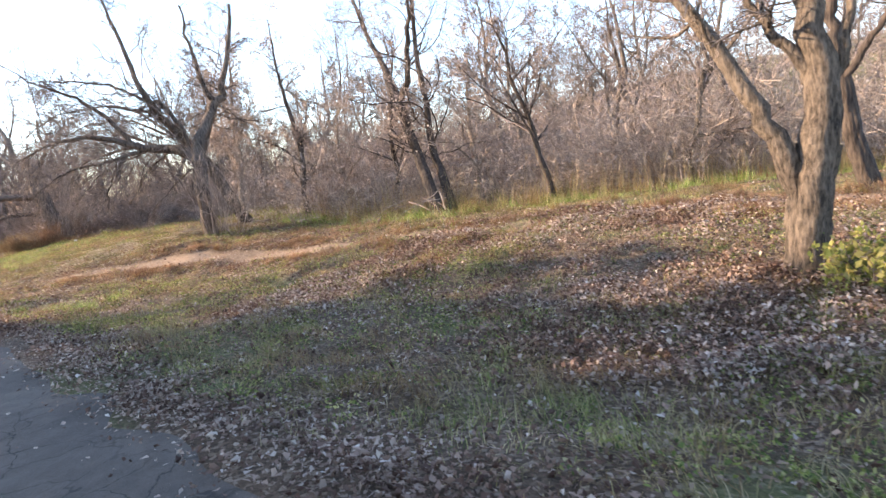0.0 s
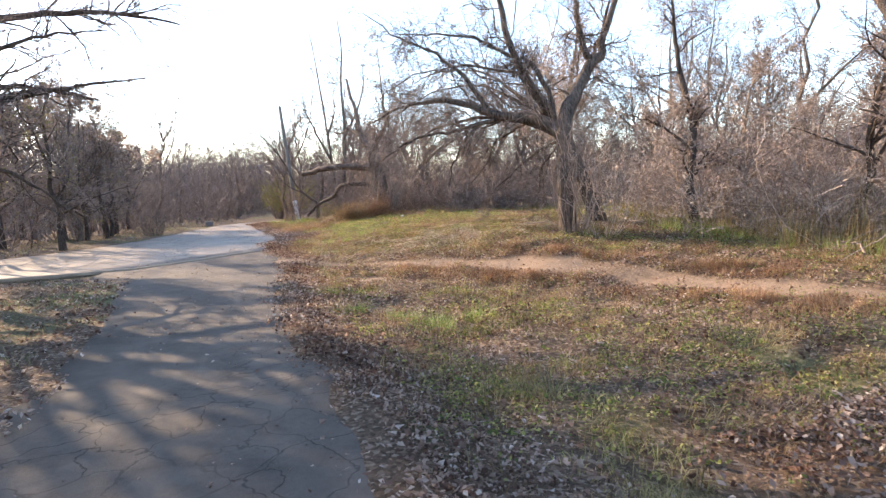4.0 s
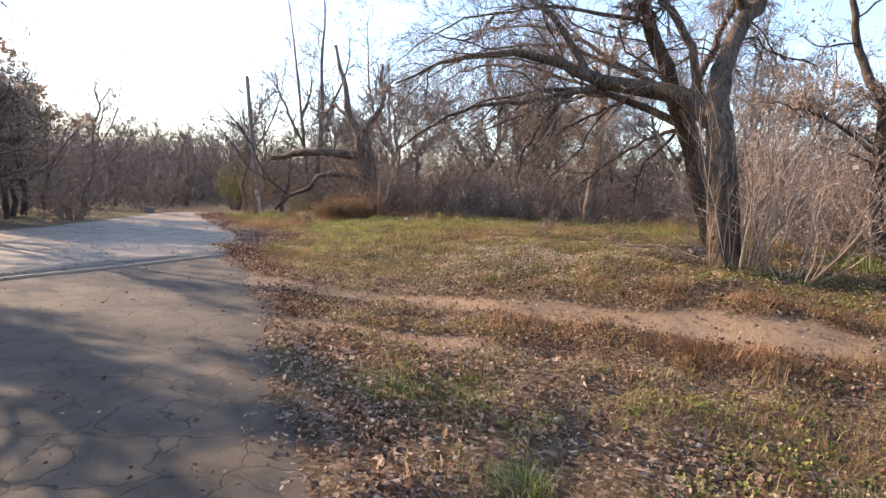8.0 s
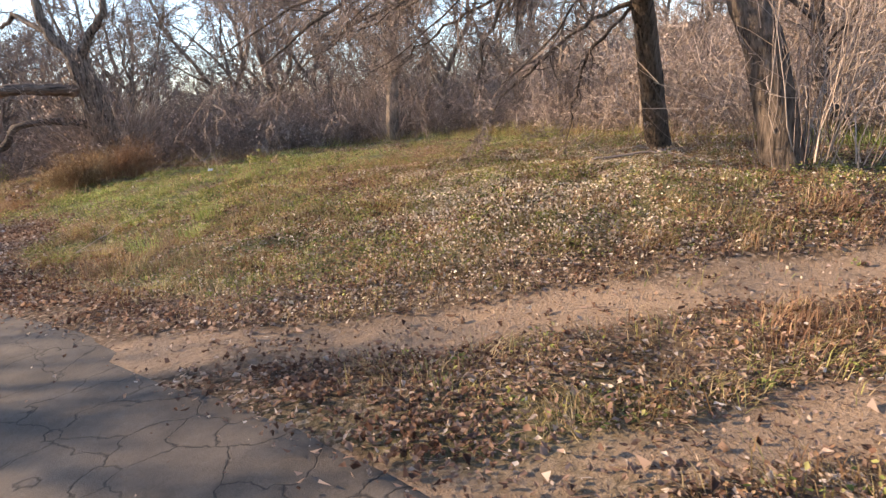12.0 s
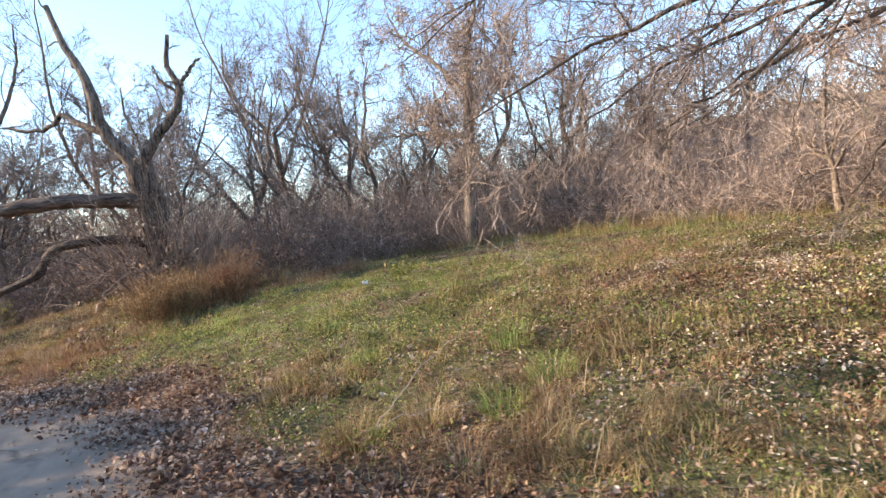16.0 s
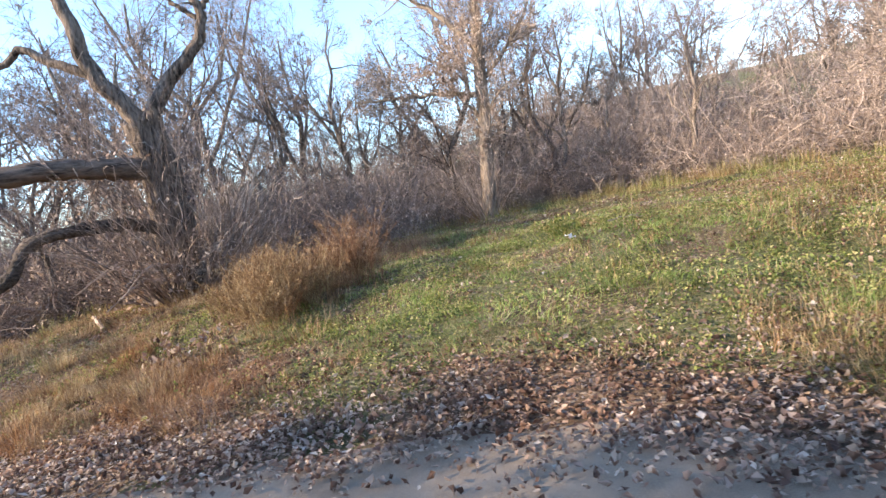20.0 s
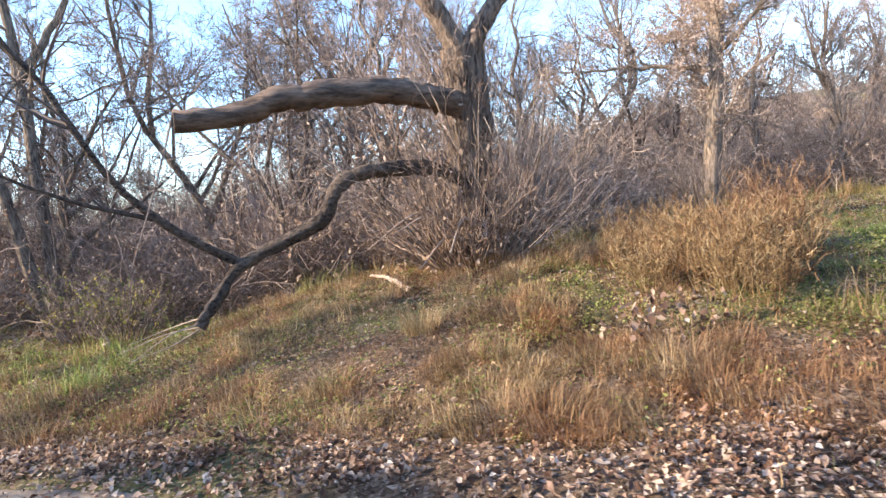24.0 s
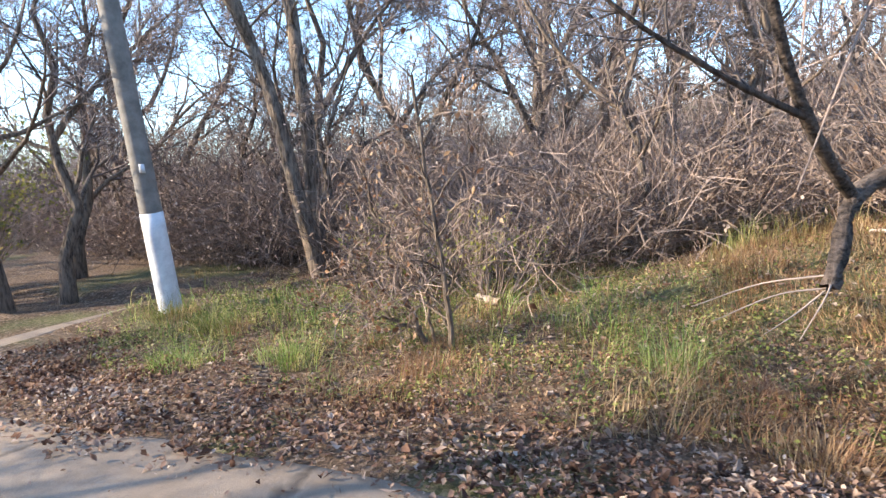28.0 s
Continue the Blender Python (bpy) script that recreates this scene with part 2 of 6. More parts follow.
def paving_material(name, dark, light, crack, rough=0.85, gloss=0.25):
    """Worn paving: two scales of stain, grit, and a net of cracks."""
    m, nt, b = start(name, rough)
    b.inputs["Specular IOR Level"].default_value = gloss
    co = coords(nt)
    grit = noise_tex(nt, co, 140, 3, 0.7)
    stain = noise_tex(nt, co, 1.7, 7, 0.72)
    c = ramp(nt, stain, [(0.36, dark), (0.64, light)])
    c = mix(nt, 0.4, c, ramp(nt, grit, [(0.3, tuple(0.45 * v for v in dark)), (0.7, tuple(1.35 * v for v in light))]))
    warp = node(nt, "ShaderNodeTexNoise", [(co, "Vector")], Scale=2.5, Detail=4)
    off = node(nt, "ShaderNodeVectorMath", [(warp.outputs["Color"], 0)])
    off.operation = "SCALE"
    off.inputs["Scale"].default_value = 0.5
    add = node(nt, "ShaderNodeVectorMath", [(co, 0), (off.outputs[0], 1)])
    v = node(nt, "ShaderNodeTexVoronoi", [(add.outputs[0], "Vector")], Scale=crack)
    v.feature = "DISTANCE_TO_EDGE"
    gap = node(nt, "ShaderNodeMapRange", [(v.outputs["Distance"], 0)])
    gap.inputs[1].default_value, gap.inputs[2].default_value = 0.0, 0.02
    where = node(nt, "ShaderNodeMapRange", [(noise_tex(nt, co, 0.45, 2, 0.5), 0)])
    where.inputs[1].default_value, where.inputs[2].default_value = 0.34, 0.5
    where.inputs[3].default_value, where.inputs[4].default_value = 1.0, 0.0
    keep = node(nt, "ShaderNodeMath", [(gap.outputs[0], 0), (where.outputs[0], 1)])
    keep.operation = "MAXIMUM"
    c = mix(nt, keep.outputs[0], tuple(0.62 * x for x in dark), c)
    dust = node(nt, "ShaderNodeMapRange", [(noise_tex(nt, co, 0.8, 6, 0.7), 0)])
    dust.inputs[1].default_value, dust.inputs[2].default_value, dust.inputs[4].default_value = 0.48, 0.75, 0.3
    c = mix(nt, dust.outputs[0], c, (0.27, 0.20, 0.145))
    nt.links.new(c, b.inputs["Base Color"])
    h = node(nt, "ShaderNodeMath", [(grit, 0), (keep.outputs[0], 1)])
    bump(nt, b, h.outputs[0], 0.5, 0.008)
    return m


GROUND = ground_material()
ASPHALT = paving_material("worn_asphalt", (0.046, 0.036, 0.0285), (0.132, 0.104, 0.081), 2.1)
CONCRETE = paving_material("pale_concrete", (0.135, 0.098, 0.067), (0.30, 0.226, 0.160), 0.45, 0.68, 0.42)


def plaster(name, a, bcol, rough=0.85):
    m, nt, b = start(name, rough)
    co = coords(nt)
    n = noise_tex(nt, co, 5, 6, 0.7)
    nt.links.new(ramp(nt, n, [(0.3, a), (0.7, bcol)]), b.inputs["Base Color"])
    bump(nt, b, noise_tex(nt, co, 60, 3, 0.6), 0.4, 0.006)
    return m


POLE = plaster("pole_concrete", (0.13, 0.115, 0.10), (0.25, 0.225, 0.20))
WHITEWASH = plaster("whitewash", (0.45, 0.44, 0.45), (0.74, 0.73, 0.72))
BRICK = plaster("sooty_brick", (0.13, 0.09, 0.075), (0.25, 0.18, 0.15))


# ---- the lie of the land ----
def sm(a, b, v):
    t = np.clip((np.asarray(v, float) - a) / (b - a), 0, 1)
    return t * t * (3 - 2 * t)


LATTICE = np.random.default_rng(5).random((257, 257))


def vnoise(x, y, size, shift=0):
    """Smooth noise of 0 to 1 with features of that many metres."""
    u, v = np.asarray(x, float) / size + 31.7 + 17.3 * shift, np.asarray(y, float) / size + 57.1 + 9.1 * shift
    i, j = np.floor(u).astype(int), np.floor(v).astype(int)
    a, b = u - i, v - j
    a, b = a * a * (3 - 2 * a), b * b * (3 - 2 * b)
    i, j, i1, j1 = i % 257, j % 257, (i + 1) % 257, (j + 1) % 257
    return (LATTICE[i, j] * (1 - a) + LATTICE[i1, j] * a) * (1 - b) + (LATTICE[i, j1] * (1 - a) + LATTICE[i1, j1] * a) * b


def seg_dist(x, y, line):
    """Distance to a polyline."""
    best = np.full(np.shape(x), 1e9)
    for (ax, ay), (bx, by) in zip(line, line[1:]):
        dx, dy = bx - ax, by - ay
        t = np.clip(((x - ax) * dx + (y - ay) * dy) / (dx * dx + dy * dy), 0, 1)
        best = np.minimum(best, np.hypot(x - ax - t * dx, y - ay - t * dy))
    return best


RUT_FAR = [(2.0, 21.5), (3.4, 19.85), (4.6, 18.5), (6.1, 16.7), (7.6, 14.9), (8.2, 13.2), (9.5, 8.5), (11.0, 2.0), (12.0, -8.0)]
RUT_NEAR = [(1.9, 18.6), (2.7, 17.75), (3.4, 17.2), (4.1, 16.6), (5.3, 15.3), (7.0, 12.1), (8.2, 7.9), (9.6, 2.0), (10.5, -8.0)]


def dirt_mask(x, y):
    a = 1 - sm(0.22, 0.62, seg_dist(x, y, RUT_FAR) + 0.25 * (vnoise(x, y, 0.6) - 0.5))
    b = 1 - sm(0.12, 0.45, seg_dist(x, y, RUT_NEAR) + 0.3 * (vnoise(x, y, 0.6, 1) - 0.5))
    a = a * (0.8 + 0.2 * sm(9, 14, y)) * (1 - 0.25 * sm(0.45, 0.7, vnoise(x, y, 0.9, 75)))
    b = b * (0.3 + 0.5 * sm(11, 15, y)) * (0.45 + 0.55 * sm(0.35, 0.6, vnoise(x, y, 1.3, 76)))
    return np.maximum(a, b)


def base_z(x, y):
    x, y = np.asarray(x, float), np.asarray(y, float)
    z = -0.12 - 0.025 * np.clip(y, -60, 70)
    z = z + 0.62 * sm(3.0, 8.5, x) * sm(13.5, 19.5, y) * (1 - sm(38, 42.5, y))
    z = z + 0.35 * sm(5, 12, x) * (1 - sm(13.5, 19.5, y))
    z = z - 0.15 * sm(1.5, 3.5, x) * (1 - sm(6, 9, x)) * (1 - sm(13, 18, y))
    z = z + 7.5 * sm(28, 80, x) * (1 - sm(35, 80, y)) + 3.0 * sm(30, 120, np.hypot(x, y - 20))
    return z


def ground_z(x, y):
    bumps = 0.14 * (vnoise(x, y, 1.7) - 0.5) + 0.10 * (vnoise(x, y, 0.55, 2) - 0.5)
    on = np.maximum(sm(ROAD_R(y) + 0.1, ROAD_R(y) + 1.5, x), 1 - sm(ROAD_L(y) - 1.5, ROAD_L(y) - 0.1, x))
    heap = np.where(y > 20.5, 0.04, 0.022) * (np.exp(-(((x - ROAD_R(y) - 0.2) / 0.4) ** 2)) + np.exp(-(((x - ROAD_L(y) + 0.2) / 0.4) ** 2)))
    return base_z(x, y) + on * bumps + heap * (np.abs(y) < 60) - 0.05 * on * dirt_mask(x, y)


# edges of the asphalt lane and of the concrete road that it runs into
def ROAD_R(y):
    return np.interp(y, [-12, 5, 8, 11, 15, 16, 18, 20.3, 22.2, 25.3, 27.3, 28.7, 30.1, 31, 32.8, 35, 37.6, 39.9, 41.7, 43, 45, 47.6, 48.2], [1.35, 1.5, 1.65, 1.72, 1.7, 1.78, 2.0, 2.25, 2.4, 2.25, 2.6, 3.6, 3.65, 3.4, 2.95, 2.9, 2.8, 2.65, 2.7, 2.65, 2.6, 3.9, 7.0])


def ROAD_L(y):
    return np.interp(y, [-12, 5, 13, 16, 19.5, 20.6, 20.9, 25.2, 26.2, 27.5, 29.2, 34, 40, 45, 48.6, 49.6], [-1.6, -1.3, -0.9, -1.05, -1.5, -3.2, -60, -60, -6.7, -5.9, -4.4, -2.4, -0.9, 0.3, 2.4, 5.0])


def woods_edge(y):
    """x at which the brush begins on the right of the lane."""
    return np.interp(y, [-8, 4, 10, 14, 17, 21, 26, 31, 34, 35.2, 37.5, 40, 43, 47, 52, 60, 80], [21, 16, 13, 11.8, 12.3, 14.5, 18, 20.5, 18.5, 12.5, 9.7, 8.4, 7.8, 8.2, 9.0, 11.0, 14])


def far_edge(y):
    """x at which the brush begins on the left of the lane."""
    return np.interp(y, [-8, 10, 20, 21.5, 25, 27, 31, 38, 46, 52, 60, 80], [-6.5, -6.5, -6.0, -26, -26, -9.0, -6.0, -3.2, -1.6, 1.5, 4.5, 8.0])


def dry_zone(x, y):
    """The leafy, weedless strip along the wheel ruts."""
    return np.exp(-(seg_dist(x, y, RUT_FAR) / 1.5) ** 2) * sm(9, 13, y)


def green_mask(x, y):
    """Where the turf is lush: the mound, the strip beside the lane far ahead, some patches."""
    lo = np.interp(y, [18, 21, 23, 27, 29, 34], [5.2, 3.6, 2.6, 2.7, 4.2, 5.6])
    g = sm(lo - 0.3, lo + 0.9, x) * sm(18.5, 22, y) * (1 - sm(33.5, 36.5, y)) * (1 - sm(14, 20, x))
    g = np.maximum(g, 0.8 * sm(1.0, 2.0, x - ROAD_R(y)) * sm(37.5, 39, y) * (1 - sm(44, 48, y)))
    g = np.maximum(g, 0.75 * sm(0.35, 0.8, seg_dist(x, y, RUT_FAR)) * (x > np.interp(y, [-8, 2, 8.5, 13, 16.7, 20, 22], [12, 11, 9.5, 8.2, 6.1, 3.4, 2.2])) * (1 - sm(20, 24, y)))
    g = np.maximum(g, 0.75 * sm(0.5, 0.72, vnoise(x, y, 2.2, 7)) * (x < 22))
    g = np.maximum(g, 0.8 * sm(0.5, 0.7, vnoise(x, y, 1.3, 35)) * (1 - sm(10, 12, y)) * (x > 2) * (x < 10))
    g = g * (0.35 + 0.65 * sm(0.3, 0.6, vnoise(x, y, 1.0, 9))) * (1 - 0.8 * dry_zone(x, y))
    return np.clip(g, 0, 1)


def mesh_from(name, verts, polys):
    """A mesh from arrays of places and of equal-sided polygons."""
    me = bpy.data.meshes.new(name)
    verts, polys = np.asarray(verts, np.float32), np.asarray(polys, np.int32)
    n, k = polys.shape
    me.vertices.add(len(verts))
    me.vertices.foreach_set("co", verts.ravel())
    me.loops.add(n * k)
    me.loops.foreach_set("vertex_index", polys.ravel())
    me.polygons.add(n)
    me.polygons.foreach_set("loop_start", np.arange(0, n * k, k, dtype=np.int32))
    me.polygons.foreach_set("loop_total", np.full(n, k, np.int32))
    me.update(calc_edges=True)
    return me


def grid_mesh(name, xs, ys, height):
    gx, gy = np.meshgrid(xs, ys)
    verts = np.stack([gx, gy, height(gx, gy)], -1).reshape(-1, 3)
    i = (np.arange(len(ys) - 1)[:, None] * len(xs) + np.arange(len(xs) - 1)[None]).ravel()
    return mesh_from(name, verts, np.stack([i, i + 1, i + 1 + len(xs), i + len(xs)], -1)), gx.ravel(), gy.ravel()


def smooth(me):
    me.polygons.foreach_set("use_smooth", np.ones(len(me.polygons), bool))
    return me


def add_attr(me, name, values):
    me.attributes.new(name, "FLOAT", "POINT").data.foreach_set("value", np.asarray(values, np.float32))


XS = np.r_[-900, -500, -280, -160, -100, -65, -45, np.arange(-32, -8, 1.5), np.arange(-8, -1.5, 0.4), np.arange(-1.5, 15, 0.14), np.arange(15, 30, 0.6), np.arange(30, 100, 4), 130, 200, 320, 550, 900]
YS = np.r_[-900, -500, -250, -120, -60, -35, np.arange(-20, -4, 1.2), np.arange(-4, 48, 0.15), np.arange(48, 62, 0.6), np.arange(62, 110, 4), 130, 180, 300, 550, 900]
me, gx, gy = grid_mesh("ground", XS, YS, lambda x, y: ground_z(x, y) - 0.06 * ((x > ROAD_L(y) + 0.35) & (x < ROAD_R(y) - 0.35)))
smooth(me)
add_attr(me, "green", green_mask(gx, gy))
add_attr(me, "dirt", dirt_mask(gx, gy))
me.materials.append(GROUND)
tagged(new("ground", me), "uneven ground of thin turf, dead leaves and bare wheel ruts", "ground", kind="structure")


def strip(name, rows, left, right, n, lift, material, label):
    """A paved strip between two ragged edges, with a rim that goes down into the soil."""
    t = np.linspace(0, 1, n)
    y = rows[:, None] + 0 * t
    lx = left(rows) + 0.16 * (vnoise(rows, 0 * rows, 0.35, 3) - 0.5) + 0.3 * (vnoise(rows, 0 * rows, 1.6, 4) - 0.5)
    rx = right(rows) + 0.16 * (vnoise(rows, 0 * rows, 0.35, 5) - 0.5) + 0.3 * (vnoise(rows, 0 * rows, 1.6, 6) - 0.5)
    x = lx[:, None] + (rx - lx)[:, None] * t
    z = base_z(x, y) + lift + 0.02 * (vnoise(x, y, 0.8, 8) - 0.5) - 0.01 * (np.abs(t - 0.5) > 0.47)
    x, y, z = np.c_[x[:, :1] - 0.02, x, x[:, -1:] + 0.02], np.c_[y[:, :1], y, y[:, -1:]], np.c_[z[:, :1] - 0.12, z, z[:, -1:] - 0.12]
    k = n + 2
    i = (np.arange(len(rows) - 1)[:, None] * k + np.arange(k - 1)[None]).ravel()
    me = smooth(mesh_from(name, np.stack([x, y, z], -1).reshape(-1, 3), np.stack([i, i + 1, i + 1 + k, i + k], -1)))
    me.materials.append(material)
    return tagged(new(name, me), label, "road", kind="structure")


strip("asphalt_lane", np.arange(-12, 25.6, 0.12), lambda y: np.maximum(ROAD_L(y), -1.9 - 0 * y), lambda y: np.minimum(ROAD_R(y), 2.5), 22, 0.012, ASPHALT, "narrow worn grey asphalt lane with crazed cracks")


def joint_x(y):
    return np.interp(y, [20.6, 21.4, 21.9, 23.1, 24.9, 25.3], [-70, -4.8, -1.3, 0.0, 1.75, 9])


strip("concrete_road", np.arange(20.75, 48.1, 0.1), ROAD_L, lambda y: np.minimum(ROAD_R(y), joint_x(y)), 40, 0.034, CONCRETE, "pale sunlit concrete road that bends away between trees")


# thin pale edge between the two pavings
t = np.linspace(0, 1, 60)
jy = 21.45 + 3.4 * t
jx = joint_x(jy)
edge = []
for dx, dz in ((0.06, -0.02), (0.055, 0.03), (0.035, 0.05), (-0.025, 0.053), (-0.045, 0.045), (-0.05, -0.02)):
    edge.append(np.stack([jx + dx * 0.7 + 0.012 * (vnoise(jx, jy, 0.15, 19) - 0.5), jy - dx * 0.7, base_z(jx, jy) + dz + 0.008 * (vnoise(jx, jy, 0.1, 18) - 0.5)], -1))
i = (np.arange(5)[:, None] * 60 + np.arange(59)[None]).ravel()
me = smooth(mesh_from("paving_edge", np.concatenate(edge), np.stack([i, i + 1, i + 61, i + 60], -1)))
me.materials.append(plaster("pale_edge", (0.26, 0.20, 0.145), (0.40, 0.315, 0.235)))
tagged(new("paving_edge", me), "thin pale concrete edge where the asphalt meets the concrete", "kerb", kind="structure")


# ---- branching ----
def tubes(P, R, sides, lumps=0.0, rng=None):
    """Tapered tubes along many paths at once. P: (m, k, 3), R: (m, k). Gives places and quads."""
    m, k, _ = P.shape
    T = np.gradient(P, axis=1)
    T /= np.linalg.norm(T, axis=2, keepdims=True) + 1e-9
    mean = T.mean(1)
    ref = np.where((np.abs(mean[:, 2]) > 0.75)[:, None], np.array([1.0, 0.1, 0]), np.array([0, 0, 1.0]))[:, None, :]
    A = np.cross(T, ref)
    A /= np.linalg.norm(A, axis=2, keepdims=True) + 1e-9
    B = np.cross(T, A)
    a = np.arange(sides) * 2 * np.pi / sides
    rad = np.broadcast_to(R[:, :, None], (m, k, sides)).copy()
    if lumps:
        knot = rng.random((m, k + 4, sides))
        knot = (knot[:, :-4] + knot[:, 1:-3] + knot[:, 2:-2] + knot[:, 3:-1] + knot[:, 4:]) / 5
        flute = rng.random((m, 1, sides)) * 0.55 + knot * 0.9 - 0.2
        rad *= 1 + lumps * (flute - 0.5)
    V = P[:, :, None] + rad[..., None] * (np.cos(a)[:, None] * A[:, :, None] + np.sin(a)[:, None] * B[:, :, None])
    base = (np.arange(m)[:, None, None] * k + np.arange(k - 1)[None, :, None]) * sides
    s, s1 = np.arange(sides)[None, None], ((np.arange(sides) + 1) % sides)[None, None]
    Q = np.stack([base + s, base + s1, base + sides + s1, base + sides + s], -1).reshape(-1, 4)
    return V.reshape(-1, 3), Q


def ribbons(P, R):
    """Thin flat strips along many paths, for the finest twigs."""
    m, k, _ = P.shape
    T = P[:, -1] - P[:, 0]
    S = np.cross(T, np.random.default_rng(m).normal(size=(m, 3)))
    S /= np.linalg.norm(S, axis=1, keepdims=True) + 1e-9
    off = S[:, None] * R[..., None] * 1.3
    V = np.stack([P - off, P + off], 2)
    i = (np.arange(m)[:, None] * k + np.arange(k - 1)[None]).ravel() * 2
    return V.reshape(-1, 3), np.stack([i, i + 1, i + 3, i + 2], -1)


def joined(name, lots):
    """One mesh of several (places, quads)."""
    V, Q, n = [], [], 0
    for v, q in lots:
        V.append(v)
        Q.append(q + n)
        n += len(v)
    return mesh_from(name, np.concatenate(V), np.concatenate(Q))


def shoots(rng, P, R, n, t0, t1, angle, length, rfac, k, up=0.0, wobble=0.15, tip=0.15):
    """n side branches on each path, between t0 and t1 of its length."""
    m, kk, _ = P.shape
    who = np.repeat(np.arange(m), n)
    t = rng.uniform(t0, t1, len(who))
    f = t * (kk - 1)
    i = np.minimum(f.astype(int), kk - 2)
    w = (f - i)[:, None]
    at = P[who, i] * (1 - w) + P[who, i + 1] * w
    r = R[who, i] * (1 - w[:, 0]) + R[who, i + 1] * w[:, 0]
    d = P[who, i + 1] - P[who, i]
    d /= np.linalg.norm(d, axis=1, keepdims=True) + 1e-9
    side = rng.normal(size=d.shape)
    side -= (side * d).sum(1, keepdims=True) * d
    side /= np.linalg.norm(side, axis=1, keepdims=True) + 1e-9
    ang = np.radians(angle) * rng.uniform(0.6, 1.35, len(who))[:, None]
    d = d * np.cos(ang) + side * np.sin(ang)
    long = np.linalg.norm(np.diff(P, axis=1), axis=2).sum(1)[who] * length * rng.uniform(0.5, 1.2, len(who)) * (1.15 - 0.6 * t)
    step = (long / (k - 1))[:, None]
    path = [at]
    for _ in range(k - 1):
        d = d + rng.normal(size=d.shape) * wobble + np.array([0, 0, up])
        d /= np.linalg.norm(d, axis=1, keepdims=True) + 1e-9
        path.append(path[-1] + d * step)
    taper = np.linspace(1, tip, k)[None]
    return np.stack(path, 1), np.maximum(r * rfac, 0.003)[:, None] * taper


def curve(points, k, rng=None, wobble=0.0):
    """A smooth path of k points through the given ones."""
    p = np.asarray(points, float)
    q = np.r_[[2 * p[0] - p[1]], p, [2 * p[-1] - p[-2]]]
    f = np.linspace(0, len(p) - 1, k)
    i = np.minimum(f.astype(int), len(p) - 2)
    t = (f - i)[:, None]
    a, b, c, d = q[i], q[i + 1], q[i + 2], q[i + 3]
    out = 0.5 * (2 * b + (c - a) * t + (2 * a - 5 * b + 4 * c - d) * t**2 + (3 * b - a - 3 * c + d) * t**3)
    if wobble:
        out[1:-1] += rng.normal(size=out[1:-1].shape) * wobble
    return out


def leaf_mesh(name, rng, at, size, lie=0.0, curl=0.5):
    """Small curled leaves, four triangles each about a bent midrib."""
    n = len(at)
    yaw = rng.uniform(0, 2 * np.pi, n)
    pitch = rng.normal(0, 0.9, n) * (1 - lie) + rng.normal(0, 0.3, n) * lie
    roll = rng.normal(0, 0.9, n) * (1 - lie) + rng.normal(0, 0.3, n) * lie
    s = size * rng.uniform(0.55, 1.35, n)
    w = s * rng.uniform(0.22, 0.42, n)
    c = curl * rng.uniform(0.1, 1.0, n) * s * 0.45
    o = np.zeros(n)
    skew = s * rng.uniform(-0.12, 0.12, n)
    loc = np.stack([np.stack([-0.5 * s, o, o], -1), np.stack([skew, o, -0.4 * c], -1), np.stack([0.5 * s, skew, 0.6 * c], -1),
                    np.stack([0.1 * s + skew, w, c], -1), np.stack([-0.05 * s + skew, -w, 0.8 * c], -1)], 1)
    cr, sr, cp, sp, cy, sy = (v[:, None] for v in (np.cos(roll), np.sin(roll), np.cos(pitch), np.sin(pitch), np.cos(yaw), np.sin(yaw)))
    x, y, z = loc[..., 0], loc[..., 1], loc[..., 2]
    y, z = y * cr - z * sr, y * sr + z * cr
    x, z = x * cp + z * sp, z * cp - x * sp
    x, y = x * cy - y * sy, x * sy + y * cy
    V = np.stack([x, y, z], -1) + at[:, None]
    i = (np.arange(n) * 5)[:, None]
    return mesh_from(name, V.reshape(-1, 3), np.concatenate([i + np.array([q]) for q in ((0, 1, 3), (1, 2, 3), (0, 4, 1), (1, 4, 2))]))


def part(name, me, material, parent, label=""):
    me.materials.append(material)
    ob = new(name, me)
    ob.parent = parent
    return tagged(ob, label)


def tree_root(name, x, y, label, category="tree", group="", sink=0.0):
    e = new(name)
    e.location = (x, y, float(ground_z(x, y)) - sink)
    return tagged(e, label, category, group)


